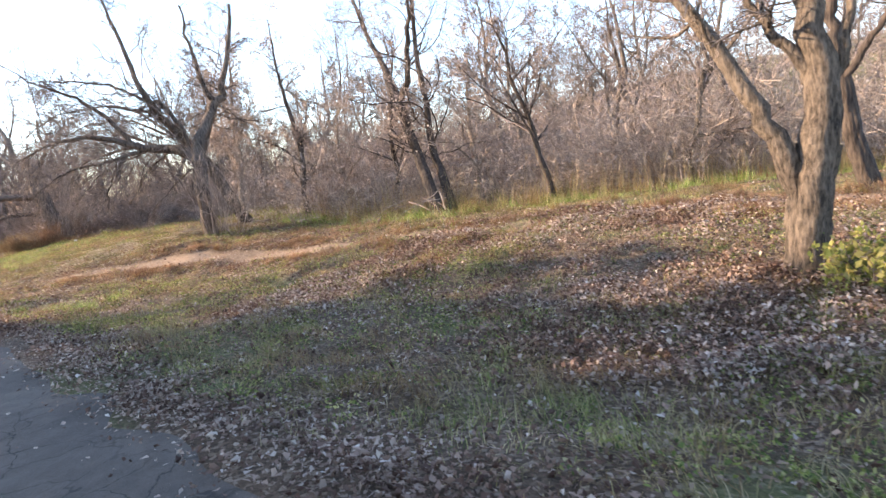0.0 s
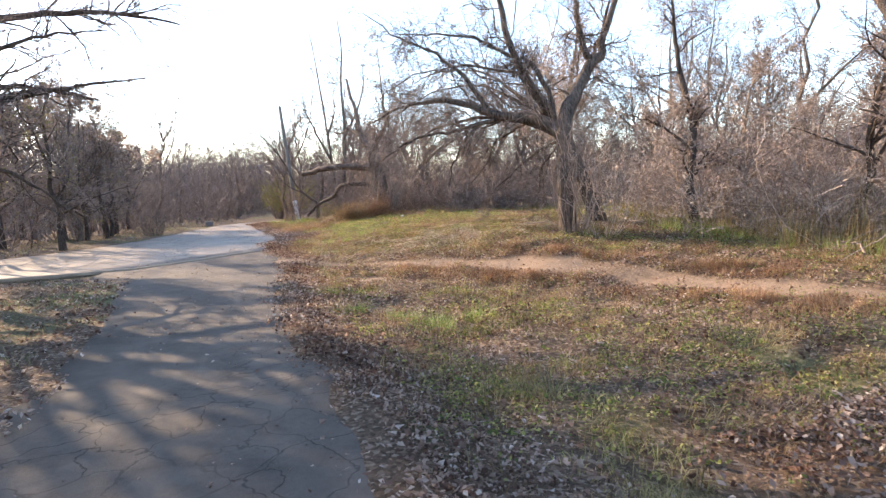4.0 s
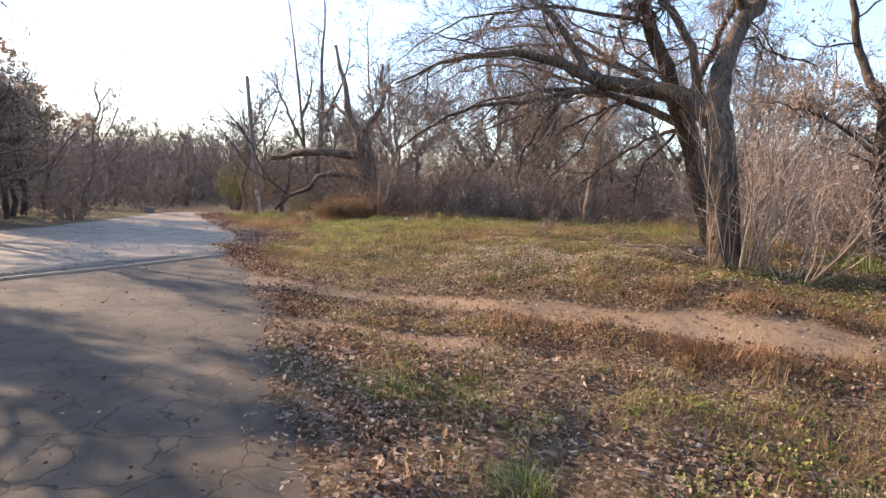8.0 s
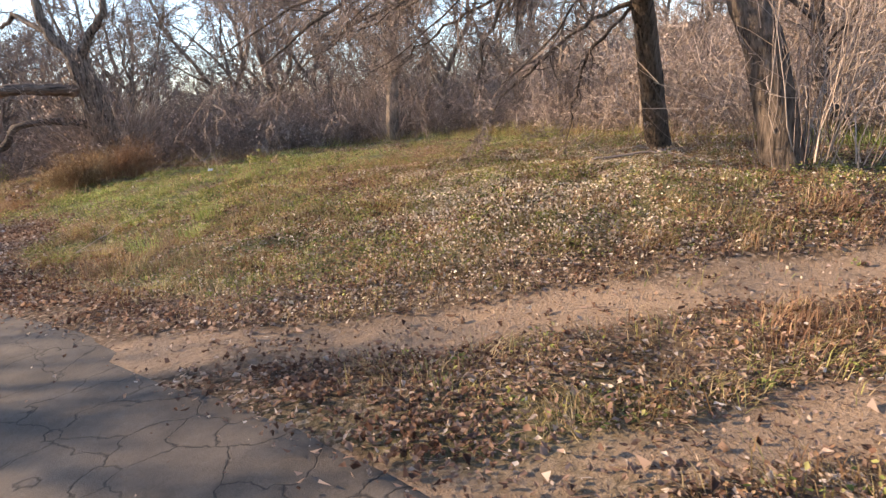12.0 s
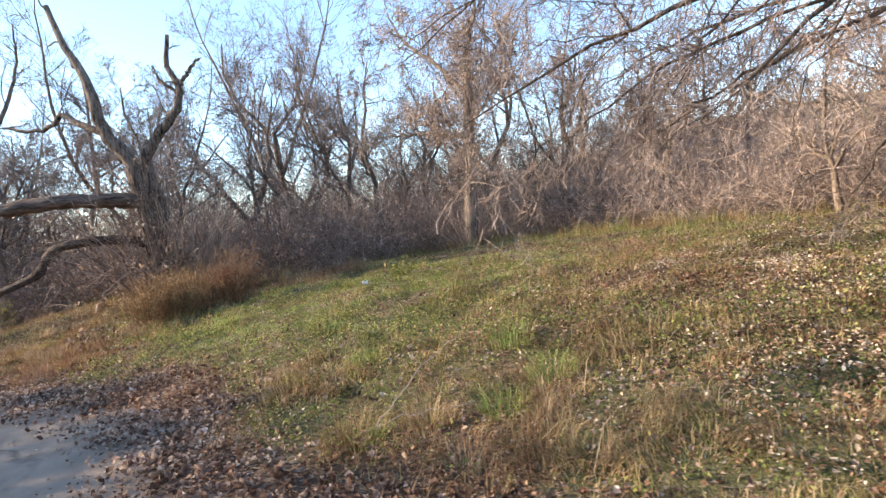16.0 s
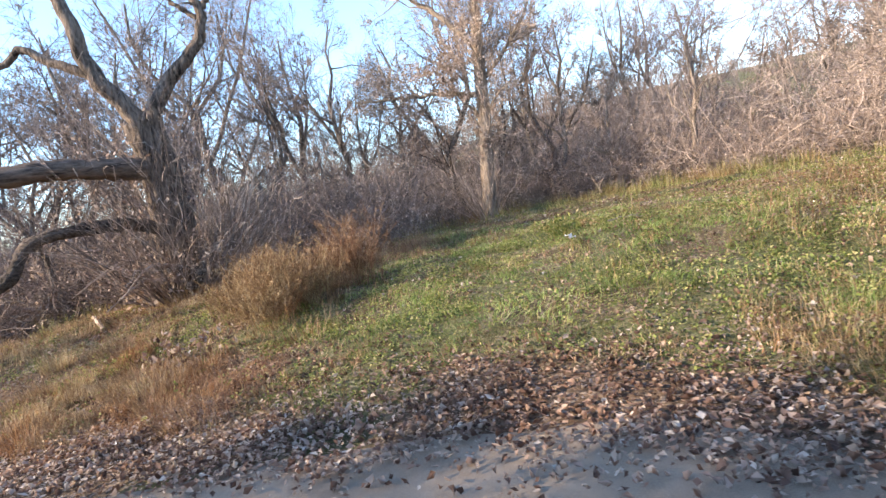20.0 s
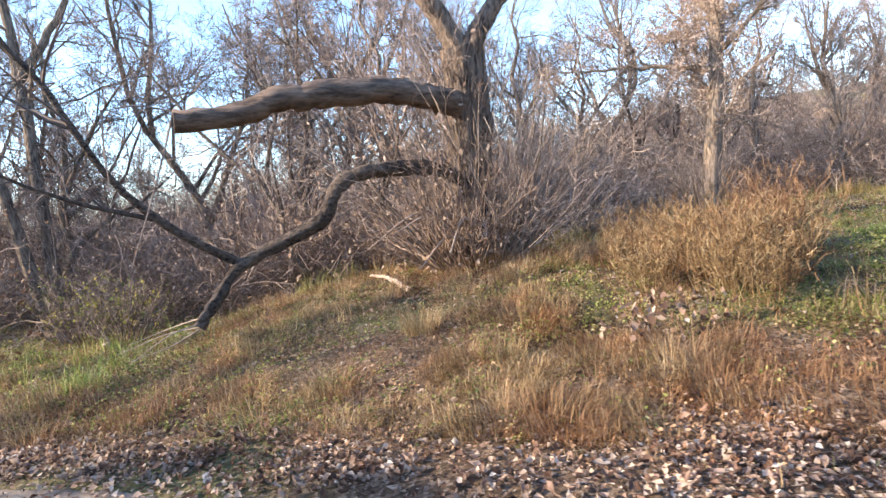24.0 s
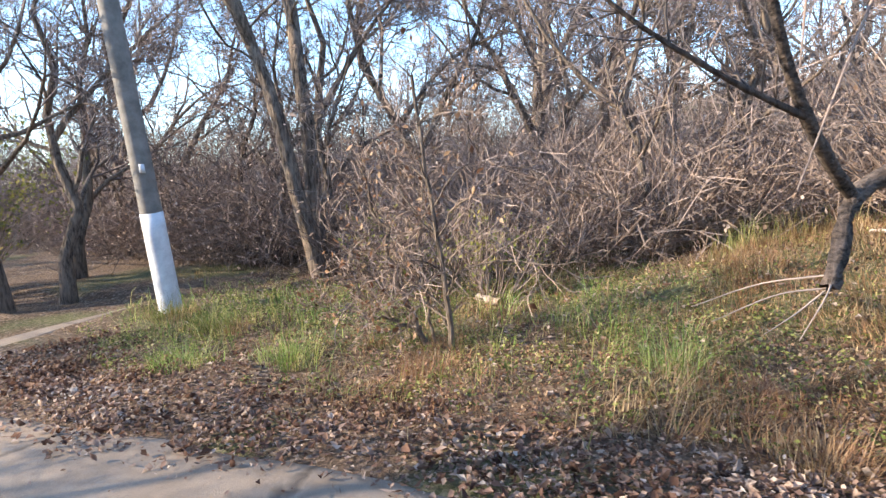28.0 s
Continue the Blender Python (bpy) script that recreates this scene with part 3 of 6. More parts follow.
def hero(name, x, y, label, trunk, limbs, material, seed, fine=(5, 5, 4), twig_mat=None, leaves=0, leaf_mat=None, tw_len=0.42, up=0.04, t0=0.3, sides=12, stem=False, stout=0.02):
    """A tree with a trunk and limbs along given paths, and grown boughs and twigs. trunk, limbs: (points, radius at the foot, at the tip)."""
    rng = np.random.default_rng(seed)
    root = tree_root(name, x, y, label)
    o = np.array(root.location)

    def solid(pts, r0, r1, k, s, flare=False):
        p = curve(pts, k, rng, 0.006 if flare else 0.022)[None] - o
        r = np.linspace(r0, r1, k)[None]
        if flare:
            r = r * (1 + 0.55 * np.exp(-np.linspace(0, 9, k)))[None]
        return p, r

    trunk_pts, r0, r1 = trunk
    low = list(trunk_pts[0])
    low[2] -= 0.35
    p, r = solid([low] + list(trunk_pts), r0, r1, 26, sides, True)
    part("trunk", smooth(joined("trunk", [tubes(p, r, sides + 8, 0.42, rng)])), material, root)
    paths, rads = [], []
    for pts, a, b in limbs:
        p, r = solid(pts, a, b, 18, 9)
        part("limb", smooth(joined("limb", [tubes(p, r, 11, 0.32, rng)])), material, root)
        paths.append(p)
        rads.append(r)
    if stem:
        paths.append(curve(trunk_pts, 18)[None] - o)
        rads.append(np.linspace(r0, r1, 18)[None])
    P, R = np.concatenate(paths), np.concatenate(rads)
    b1, q1 = shoots(rng, P, R, fine[0], t0, 1.0, 50, tw_len, 0.42, 9, up, 0.27, 0.2)
    q1 = np.minimum(q1, stout)
    b2, q2 = shoots(rng, b1, q1, fine[1], 0.15, 1.0, 42, 0.5, 0.6, 6, up, 0.26, 0.35)
    q2 = np.clip(q2, 0.0035, 0.009)
    b3, q3 = shoots(rng, b2, q2, fine[2], 0.1, 1.0, 40, 0.6, 0.7, 4, up, 0.26, 0.5)
    q3 = np.clip(q3, 0.0024, 0.0045)
    tagged(part("bough_web", smooth(joined("bough_web", [tubes(b1, q1, 6)])), material, root), kind="stuff")
    tagged(part("crown", joined("crown", [tubes(b2, q2, 3), ribbons(b3, q3)]), twig_mat or TWIG, root), kind="stuff")
    if leaves:
        pick = rng.integers(0, len(b3), leaves)
        tagged(part("foliage", leaf_mesh("foliage", rng, b3[pick, -1] + rng.normal(size=(leaves, 3)) * 0.03, 0.07), leaf_mat or DRY_LEAF, root), kind="stuff")
    return root


def sprouts(name, rng, o, n, reach, spread, lean=(0, 0), r=0.011, material=None, root=None, low=0.0, forks=4):
    """Many thin straight shoots from one foot."""
    ang, out = rng.uniform(0, 2 * np.pi, n), np.sqrt(rng.random(n))
    foot = np.stack([0.35 * out * np.cos(ang), 0.35 * out * np.sin(ang), low * rng.random(n)], -1) + o
    d = np.stack([spread * out * np.cos(ang) + lean[0], spread * out * np.sin(ang) + lean[1], np.ones(n)], -1)
    d /= np.linalg.norm(d, axis=1, keepdims=True)
    L = reach * rng.uniform(0.45, 1.05, n)
    k = 6
    path = [foot]
    for _ in range(k - 1):
        d = d + rng.normal(size=d.shape) * 0.16 + np.array([0, 0, 0.1])
        d /= np.linalg.norm(d, axis=1, keepdims=True)
        path.append(path[-1] + d * (L / (k - 1))[:, None])
    P = np.stack(path, 1)
    R = (r * rng.uniform(0.6, 1.4, n))[:, None] * np.linspace(1, 0.3, k)
    P2, R2 = shoots(rng, P, R, forks, 0.25, 1.0, 32, 0.42, 0.65, 4, 0.05, 0.15, 0.4)
    P3, R3 = shoots(rng, P2, R2, 3, 0.2, 1.0, 38, 0.5, 0.7, 3, 0.02, 0.2, 0.5)
    ob = part(name, joined(name, [tubes(P, R, 4), tubes(P2, np.maximum(R2, 0.003), 3), ribbons(P3, np.maximum(R3, 0.0024))]), material or TWIG, root)
    return tagged(ob, kind="stuff"), P2


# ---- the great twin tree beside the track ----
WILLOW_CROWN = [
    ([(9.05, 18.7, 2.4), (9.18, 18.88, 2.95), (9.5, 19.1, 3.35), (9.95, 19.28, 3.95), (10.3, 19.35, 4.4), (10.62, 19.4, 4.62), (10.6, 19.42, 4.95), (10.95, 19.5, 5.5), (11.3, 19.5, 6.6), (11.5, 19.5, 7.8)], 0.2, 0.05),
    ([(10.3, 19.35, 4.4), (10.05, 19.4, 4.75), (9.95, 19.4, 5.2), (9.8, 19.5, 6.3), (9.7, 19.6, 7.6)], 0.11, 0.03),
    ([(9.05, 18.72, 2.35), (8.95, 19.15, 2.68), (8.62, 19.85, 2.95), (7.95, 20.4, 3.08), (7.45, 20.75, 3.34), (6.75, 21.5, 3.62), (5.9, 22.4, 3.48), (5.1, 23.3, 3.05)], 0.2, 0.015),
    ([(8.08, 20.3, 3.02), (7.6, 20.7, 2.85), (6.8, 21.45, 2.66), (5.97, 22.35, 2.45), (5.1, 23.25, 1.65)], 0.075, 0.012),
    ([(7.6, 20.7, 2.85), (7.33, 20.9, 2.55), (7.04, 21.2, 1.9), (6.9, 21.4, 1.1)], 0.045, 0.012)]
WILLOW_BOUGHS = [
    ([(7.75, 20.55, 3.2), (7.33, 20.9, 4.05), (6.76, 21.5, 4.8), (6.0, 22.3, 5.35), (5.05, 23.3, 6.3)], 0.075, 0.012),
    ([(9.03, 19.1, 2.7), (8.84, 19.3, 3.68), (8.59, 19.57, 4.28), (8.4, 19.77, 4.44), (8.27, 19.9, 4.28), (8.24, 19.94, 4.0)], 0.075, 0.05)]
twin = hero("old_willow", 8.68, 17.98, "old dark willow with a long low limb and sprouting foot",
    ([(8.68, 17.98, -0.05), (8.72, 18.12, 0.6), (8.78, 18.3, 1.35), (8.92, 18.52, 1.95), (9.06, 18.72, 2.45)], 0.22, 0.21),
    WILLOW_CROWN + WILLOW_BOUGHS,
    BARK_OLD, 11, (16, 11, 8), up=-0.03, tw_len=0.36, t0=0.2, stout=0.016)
rng = np.random.default_rng(12)
sprouts("sprout_thicket", rng, np.array([0.0, 0.0, 0.0]), 22, 2.6, 0.5, (0.05, 0.05), 0.0065, TWIG, twin, 0.0, 3)
sprouts("sprout_thicket", rng, np.array([0.1, 0.2, 1.3]), 14, 1.9, 0.5, (0.05, 0.05), 0.005, TWIG, twin, 0.9, 3)
sprouts("sprout_thicket", rng, np.array([0.5, -0.8, 0.0]), 18, 2.6, 1.0, (0.1, -0.15), 0.009, TWIG_PALE, twin)
sprouts("sprout_thicket", rng, np.array([0.1, -0.2, 0.0]), 26, 3.2, 0.4, (0.02, -0.05), 0.008, TWIG_PALE, twin, 0.2, 3)

LEANING_CROWN = [
    ([(9.6, 20.2, 2.93), (9.0, 20.05, 3.6), (8.5, 19.95, 4.1), (8.15, 19.9, 4.8), (7.9, 19.95, 5.7), (7.75, 20.1, 6.8), (7.6, 20.4, 7.8)], 0.15, 0.03),
    ([(9.95, 20.25, 2.45), (9.55, 21.06, 2.88), (9.05, 21.72, 3.18), (8.5, 22.45, 3.25), (7.9, 23.3, 3.15), (7.4, 24.1, 2.95), (6.9, 25.2, 2.55), (6.4, 26.4, 1.95)], 0.085, 0.007),
    ([(9.5, 20.2, 3.0), (9.3, 21.8, 3.9), (9.0, 23.0, 4.6), (8.6, 24.4, 5.0), (8.1, 26.3, 5.1), (7.7, 28.0, 4.8)], 0.06, 0.007),
    ([(9.05, 21.72, 3.18), (8.6, 23.5, 3.85), (8.25, 25.3, 4.15), (8.0, 27.0, 4.0), (7.9, 28.2, 3.6)], 0.038, 0.006)]
LEANING_BOUGHS = [
    ([(8.3, 19.92, 4.5), (7.5, 20.6, 5.1), (6.7, 21.5, 5.35), (5.9, 22.4, 5.5)], 0.05, 0.012),
    ([(9.3, 20.9, 3.4), (8.6, 22.6, 4.2), (7.7, 24.4, 4.3), (6.9, 26.0, 3.7), (6.4, 27.2, 2.9)], 0.042, 0.006),
    ([(9.05, 21.7, 3.15), (8.2, 23.3, 2.75), (7.6, 24.8, 2.1), (7.2, 25.8, 1.4)], 0.028, 0.006),
    ([(8.5, 19.95, 4.1), (7.4, 21.8, 4.6), (6.3, 23.6, 4.4), (5.5, 25.0, 3.6)], 0.042, 0.006),
    ([(9.4, 21.2, 3.0), (9.6, 23.0, 3.3), (9.8, 24.8, 3.0), (9.9, 26.2, 2.3)], 0.034, 0.006),
    ([(9.4, 21.3, 2.95), (9.2, 22.6, 2.6), (9.2, 24.0, 2.1), (9.3, 25.2, 1.5)], 0.035, 0.01),
    ([(9.9, 20.25, 2.6), (10.7, 20.3, 4.2), (11.3, 20.2, 5.6), (11.6, 20.2, 7.0)], 0.10, 0.02),
    ([(9.98, 20.25, 2.4), (9.6, 20.9, 2.15), (9.3, 21.4, 1.75), (8.88, 21.95, 1.2), (8.5, 22.4, 0.6)], 0.04, 0.01),
    ([(9.95, 20.25, 2.4), (9.75, 21.0, 1.7), (9.8, 21.3, 1.0), (9.75, 21.4, 0.3)], 0.03, 0.01)]
hero("leaning_willow", 11.35, 20.28, "leaning dark willow trunk with furrowed bark, dead branches at its foot",
    ([(11.36, 20.28, -0.2), (10.95, 20.28, 0.6), (10.55, 20.26, 1.4), (10.2, 20.25, 2.1), (9.6, 20.2, 2.93)], 0.22, 0.17),
    LEANING_CROWN + LEANING_BOUGHS,
    BARK_OLD, 13, (14, 11, 9), twig_mat=TWIG, up=-0.04, tw_len=0.42, t0=0.2, stout=0.016)

hero("forked_tree", 12.4, 11.35, "slanting forked tree with dark trunk before brown brush",
    ([(12.3, 11.35, 0.05), (12.55, 12.0, 1.3), (12.85, 12.75, 2.6), (13.06, 13.2, 3.5)], 0.165, 0.12),
    [([(13.05, 13.2, 3.45), (13.4, 14.0, 4.6), (13.73, 14.85, 5.65), (14.2, 16.0, 7.4), (14.4, 16.6, 9.0)], 0.13, 0.03),
     ([(13.05, 13.15, 3.5), (12.7, 12.35, 3.95), (12.55, 12.0, 5.2), (12.4, 11.65, 6.0), (12.1, 11.2, 7.8)], 0.11, 0.025),
     ([(12.84, 11.25, 0.0), (13.0, 11.6, 0.9), (13.2, 12.1, 1.85), (13.28, 12.3, 4.0), (13.3, 12.4, 5.7), (13.0, 11.8, 8.0)], 0.16, 0.03)],
    BARK, 14, (14, 8, 6), leaves=700, stem=True)

hero("slim_bent_tree", 12.0, 17.3, "slim bent tree with pale side shoots in the brush",
    ([(12.0, 17.3, -0.1), (12.35, 17.9, 0.9), (12.6, 18.1, 2.0), (12.7, 18.2, 3.0)], 0.12, 0.09),
    [([(12.7, 18.2, 2.9), (12.85, 18.9, 4.2), (12.8, 19.1, 5.6), (12.9, 19.4, 7.4)], 0.09, 0.02),
     ([(12.6, 18.1, 2.0), (12.2, 18.9, 2.7), (11.8, 19.9, 3.1)], 0.04, 0.012)],
    BARK, 15, (16, 8, 6), leaves=2600, stem=True)

hero("foreground_ash", 7.3, 1.3, "rough-barked forked tree on shaded leafy turf",
    ([(7.3, 1.3, -0.2), (7.31, 1.28, 0.33), (7.32, 1.24, 0.76), (7.35, 1.17, 1.2)], 0.21, 0.2),
    [([(7.34, 1.19, 1.05), (7.35, 1.14, 1.8), (7.33, 1.2, 2.35), (7.3, 1.3, 3.2), (7.2, 1.5, 4.6), (7.1, 1.6, 6.2)], 0.19, 0.05),
     ([(7.3, 1.3, 0.62), (7.22, 1.57, 1.28), (7.16, 1.77, 1.74), (7.07, 2.07, 2.34), (6.96, 2.43, 2.96), (6.8, 2.9, 3.9), (6.7, 3.2, 5.0)], 0.13, 0.04),
     ([(7.34, 1.2, 1.8), (7.3, 1.3, 2.08), (7.23, 1.54, 2.41), (7.15, 1.8, 2.85), (7.0, 2.2, 3.6)], 0.085, 0.025),
     ([(7.36, 1.12, 1.65), (7.4, 0.97, 2.07), (7.43, 0.88, 2.6), (7.5, 0.7, 3.6), (7.5, 0.6, 4.6)], 0.07, 0.02)],
    BARK_ROUGH, 16, (9, 7, 5), t0=0.45)

hero("roadside_tree", 12.4, 1.2, "dark tree behind the rough-barked one",
    ([(12.4, 1.2, 0.1), (12.33, 1.45, 1.0), (12.3, 1.54, 1.6), (12.25, 1.7, 2.7)], 0.18, 0.12),
    [([(12.25, 1.7, 2.6), (12.25, 1.75, 3.6), (12.3, 1.7, 5.0), (12.2, 1.9, 6.8)], 0.11, 0.03),
     ([(12.25, 1.7, 2.4), (12.5, 2.2, 3.4), (12.6, 2.6, 4.8)], 0.07, 0.02),
     ([(12.27, 1.6, 2.0), (12.1, 1.0, 3.0), (12.0, 0.5, 4.2)], 0.07, 0.02)],
    BARK, 17, (11, 7, 6))

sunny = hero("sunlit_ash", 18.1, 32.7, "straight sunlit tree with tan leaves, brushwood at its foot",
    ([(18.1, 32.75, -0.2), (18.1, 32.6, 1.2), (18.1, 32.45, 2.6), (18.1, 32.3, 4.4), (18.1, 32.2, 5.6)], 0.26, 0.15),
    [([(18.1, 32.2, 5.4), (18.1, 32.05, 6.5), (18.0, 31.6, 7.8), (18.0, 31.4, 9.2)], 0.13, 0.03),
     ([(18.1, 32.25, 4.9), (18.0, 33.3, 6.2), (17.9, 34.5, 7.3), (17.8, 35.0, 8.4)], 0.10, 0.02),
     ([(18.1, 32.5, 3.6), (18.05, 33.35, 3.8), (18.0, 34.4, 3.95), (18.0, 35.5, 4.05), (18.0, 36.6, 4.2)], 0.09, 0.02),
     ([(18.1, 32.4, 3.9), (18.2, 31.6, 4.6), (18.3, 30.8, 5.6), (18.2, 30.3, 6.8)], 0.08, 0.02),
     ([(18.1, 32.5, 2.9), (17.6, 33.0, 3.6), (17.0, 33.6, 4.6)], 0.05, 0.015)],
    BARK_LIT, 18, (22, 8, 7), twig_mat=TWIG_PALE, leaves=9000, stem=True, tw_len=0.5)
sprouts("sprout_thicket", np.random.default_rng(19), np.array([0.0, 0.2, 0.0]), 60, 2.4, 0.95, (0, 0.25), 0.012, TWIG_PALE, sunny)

rng = np.random.default_rng(20)
for z, n in ((1.6, 14), (2.6, 20), (3.6, 22), (4.6, 22), (5.6, 20), (6.6, 16)):
    _, tips = sprouts("side_shoot_tuft", rng, np.array([0.0, -0.08 * z, z]), n, 1.7, 1.3, (0, 0), 0.009, TWIG_PALE, sunny, 0.8, 6)
    pick = rng.integers(0, len(tips), 900)
    tagged(part("foliage", leaf_mesh("foliage", rng, tips[pick, rng.integers(1, 4, 900)] + rng.normal(size=(900, 3)) * 0.06, 0.075), DRY_LEAF, sunny), kind="stuff")

# ---- the broken tree with the sawn-looking limb and the hoop of a low bough ----
broken = hero("broken_willow", 9.2, 36.95, "broken grey willow, long snapped limb, many sprouts at its foot",
    ([(9.25, 36.98, -0.35), (9.1, 36.86, 0.5), (8.92, 36.72, 1.4), (8.72, 36.6, 2.3), (8.58, 36.6, 2.95)], 0.40, 0.31),
    [([(8.6, 36.6, 2.75), (8.35, 36.72, 3.25), (8.08, 36.95, 3.75), (7.95, 37.0, 4.55), (7.92, 37.2, 5.1), (7.7, 37.5, 5.9), (7.6, 37.8, 6.9)], 0.18, 0.06),
     ([(8.6, 36.58, 2.75), (8.68, 36.2, 3.3), (8.8, 35.9, 3.65), (9.0, 35.45, 4.1), (9.07, 35.3, 4.65), (8.95, 35.5, 5.2), (9.0, 35.4, 5.9)], 0.16, 0.045),
     ([(9.06, 35.3, 4.65), (9.17, 35.02, 5.0), (9.3, 34.75, 5.25)], 0.06, 0.03),
     ([(9.04, 35.4, 4.55), (8.85, 35.7, 4.85), (8.8, 35.85, 5.25)], 0.05, 0.02),
     ([(8.1, 36.93, 3.7), (7.85, 37.45, 4.05), (7.65, 37.85, 4.3), (7.45, 38.27, 4.05), (7.25, 38.65, 4.07), (6.9, 39.2, 4.2)], 0.09, 0.03)],
    BARK_DEAD, 21, (3, 4, 3), t0=0.65, tw_len=0.25)
BO = np.array(broken.location)
rng = np.random.default_rng(22)


def bough(name, pts, r0, r1, material, label="", lumps=0.3, blunt=False):
    k = 44
    p = curve(pts, k, rng, min(0.012, 0.15 * r1))[None] - BO
    r = np.linspace(r0, r1, k)[None] * (1 + 0.5 * lumps * (rng.random(k) - 0.5) + 0.06 * np.sin(np.arange(k) * 0.3))[None]
    if blunt:
        p = np.concatenate([p, p[:, -1:] + 0.02 * (p[:, -1:] - p[:, -2:-1])], 1)
        r = np.concatenate([r, r[:, -1:] * 0.02], 1)
    part(name, smooth(joined(name, [tubes(p, r, 14, lumps, rng)])), material, broken, label)
    return p, r


bough("snapped_limb", [(8.75, 36.62, 2.1), (8.3, 36.7, 2.12), (7.62, 36.88, 2.14), (7.03, 37.14, 2.17), (6.43, 37.62, 2.14), (6.03, 38.0, 2.1), (5.63, 38.38, 1.92), (5.14, 38.85, 1.86)], 0.19, 0.125, BARK_LYING, "smooth bare limb with a snapped end", 0.3, True)
p, r = bough("hooped_bough", [(8.85, 36.8, 1.0), (8.2, 37.15, 1.2), (7.35, 37.66, 1.22), (6.95, 37.99, 1.02), (6.74, 38.18, 0.6), (6.33, 38.55, 0.36), (5.97, 38.88, 0.17), (5.6, 39.03, -0.22), (5.37, 39.12, -0.5)], 0.10, 0.06, BARK_BOUGH, "dark bough that bows to the ground", 0.7)
p2, r2 = bough("rising_bough", [(5.97, 38.88, 0.17), (5.53, 39.13, 0.49), (5.12, 39.37, 0.89), (4.8, 39.55, 1.34), (4.56, 39.69, 1.88), (4.4, 39.8, 2.3), (4.1, 39.95, 2.8), (3.85, 40.1, 3.7), (3.5, 40.2, 5.0), (3.1, 40.3, 6.6)], 0.055, 0.010, BARK_BOUGH)
p3, r3 = bough("rising_bough", [(4.35, 39.83, 2.4), (3.8, 40.3, 3.3), (3.2, 40.8, 4.1), (2.7, 41.2, 5.2)], 0.034, 0.01, BARK)
p4, r4 = bough("rising_bough", [(5.2, 39.3, 0.8), (4.6, 39.9, 1.1), (4.1, 40.6, 1.6), (3.8, 41.1, 2.3)], 0.026, 0.01, BARK)
p2, r2 = np.concatenate([p2, p3, p4]), np.concatenate([r2, r3, r4])
b1, q1 = shoots(rng, p2, r2, 15, 0.2, 1.0, 50, 0.24, 0.55, 7, 0.0, 0.14, 0.25)
b2, q2 = shoots(rng, b1, q1, 5, 0.2, 1.0, 40, 0.45, 0.6, 4, 0.0, 0.18, 0.4)
tagged(part("twig_spray", joined("twig_spray", [tubes(b1, q1, 4), tubes(b2, np.maximum(q2, 0.003), 3)]), TWIG_ASH, broken), kind="stuff")
for pts in ([(5.39, 39.14, -0.52), (5.15, 39.36, -0.66), (4.78, 39.6, -0.74)], [(5.39, 39.14, -0.5), (5.22, 39.5, -0.54), (4.9, 39.95, -0.7)], [(5.4, 39.1, -0.45), (5.0, 39.2, -0.5), (4.6, 39.4, -0.72)], [(5.4, 39.15, -0.4), (5.45, 39.6, -0.5), (5.2, 40.1, -0.66)]):
    bough("bleached_stick", pts, 0.009, 0.003, TWIG_PALE, "bleached bare stick", 0.35)
for pts in ([(5.16, 38.84, 2.0), (5.04, 39.1, 1.25), (4.83, 39.42, 0.3)], [(5.6, 38.42, 1.9), (5.56, 38.36, 1.2), (5.66, 38.24, 0.5)], [(5.2, 38.8, 1.95), (4.95, 39.15, 2.05), (4.7, 39.4, 2.0)], [(4.72, 39.4, 2.02), (4.7, 39.42, 1.6), (4.72, 39.44, 1.15)]):
    bough("hanging_stick", pts, 0.012, 0.006, TWIG_GREY, "", 0.1)
for foot, n, reach, spread, lean, r, mat in (((-0.3, 0.2, 0.0), 24, 3.6, 0.8, (-0.35, 0.25), 0.013, TWIG_ASH), ((-0.45, 0.2, 0.0), 44, 2.6, 1.5, (-0.4, 0.3), 0.011, SPROUT),
                                             ((0.2, -0.45, 0.0), 34, 3.4, 0.5, (0.1, -0.2), 0.015, TWIG_PALE), ((0.1, -0.5, 0.0), 34, 2.3, 1.0, (0.0, -0.25), 0.010, SPROUT), ((-0.6, -0.2, 0.0), 30, 1.9, 1.3, (-0.3, -0.1), 0.010, SPROUT),
                                             ((-0.3, 0.5, 0.0), 20, 2.8, 1.7, (-0.4, 0.5), 0.0062, SPROUT), ((-0.1, 0.0, 0.0), 26, 3.4, 1.2, (0.0, -0.1), 0.009, SPROUT), ((-0.3, -0.6, 0.0), 30, 3.2, 1.4, (0.0, -0.5), 0.007, TWIG_PALE),
                                             ((-0.4, -0.2, 1.2), 30, 2.2, 1.5, (-0.1, 0.0), 0.008, TWIG_GREY), ((-1.3, 0.7, 1.9), 24, 1.8, 0.9, (-0.1, 0.1), 0.009, TWIG_GREY), ((-0.5, -0.1, 2.4), 30, 2.2, 1.0, (0.0, 0.2), 0.008, TWIG_GREY)):
    sprouts("sprout_thicket", rng, np.array(foot), n, reach, spread, lean, r, mat, broken, 0.8 if foot[2] else 0.1, 4)
    spots = np.array(foot) + rng.normal(size=(150, 3)) * np.array([0.5, 0.5, 0.4]) + np.array([0, 0, 0.5])
    tagged(part("clinging_leaf_tuft", leaf_mesh("clinging_leaf_tuft", rng, spots, 0.08), DRY_LEAF, broken), kind="stuff")
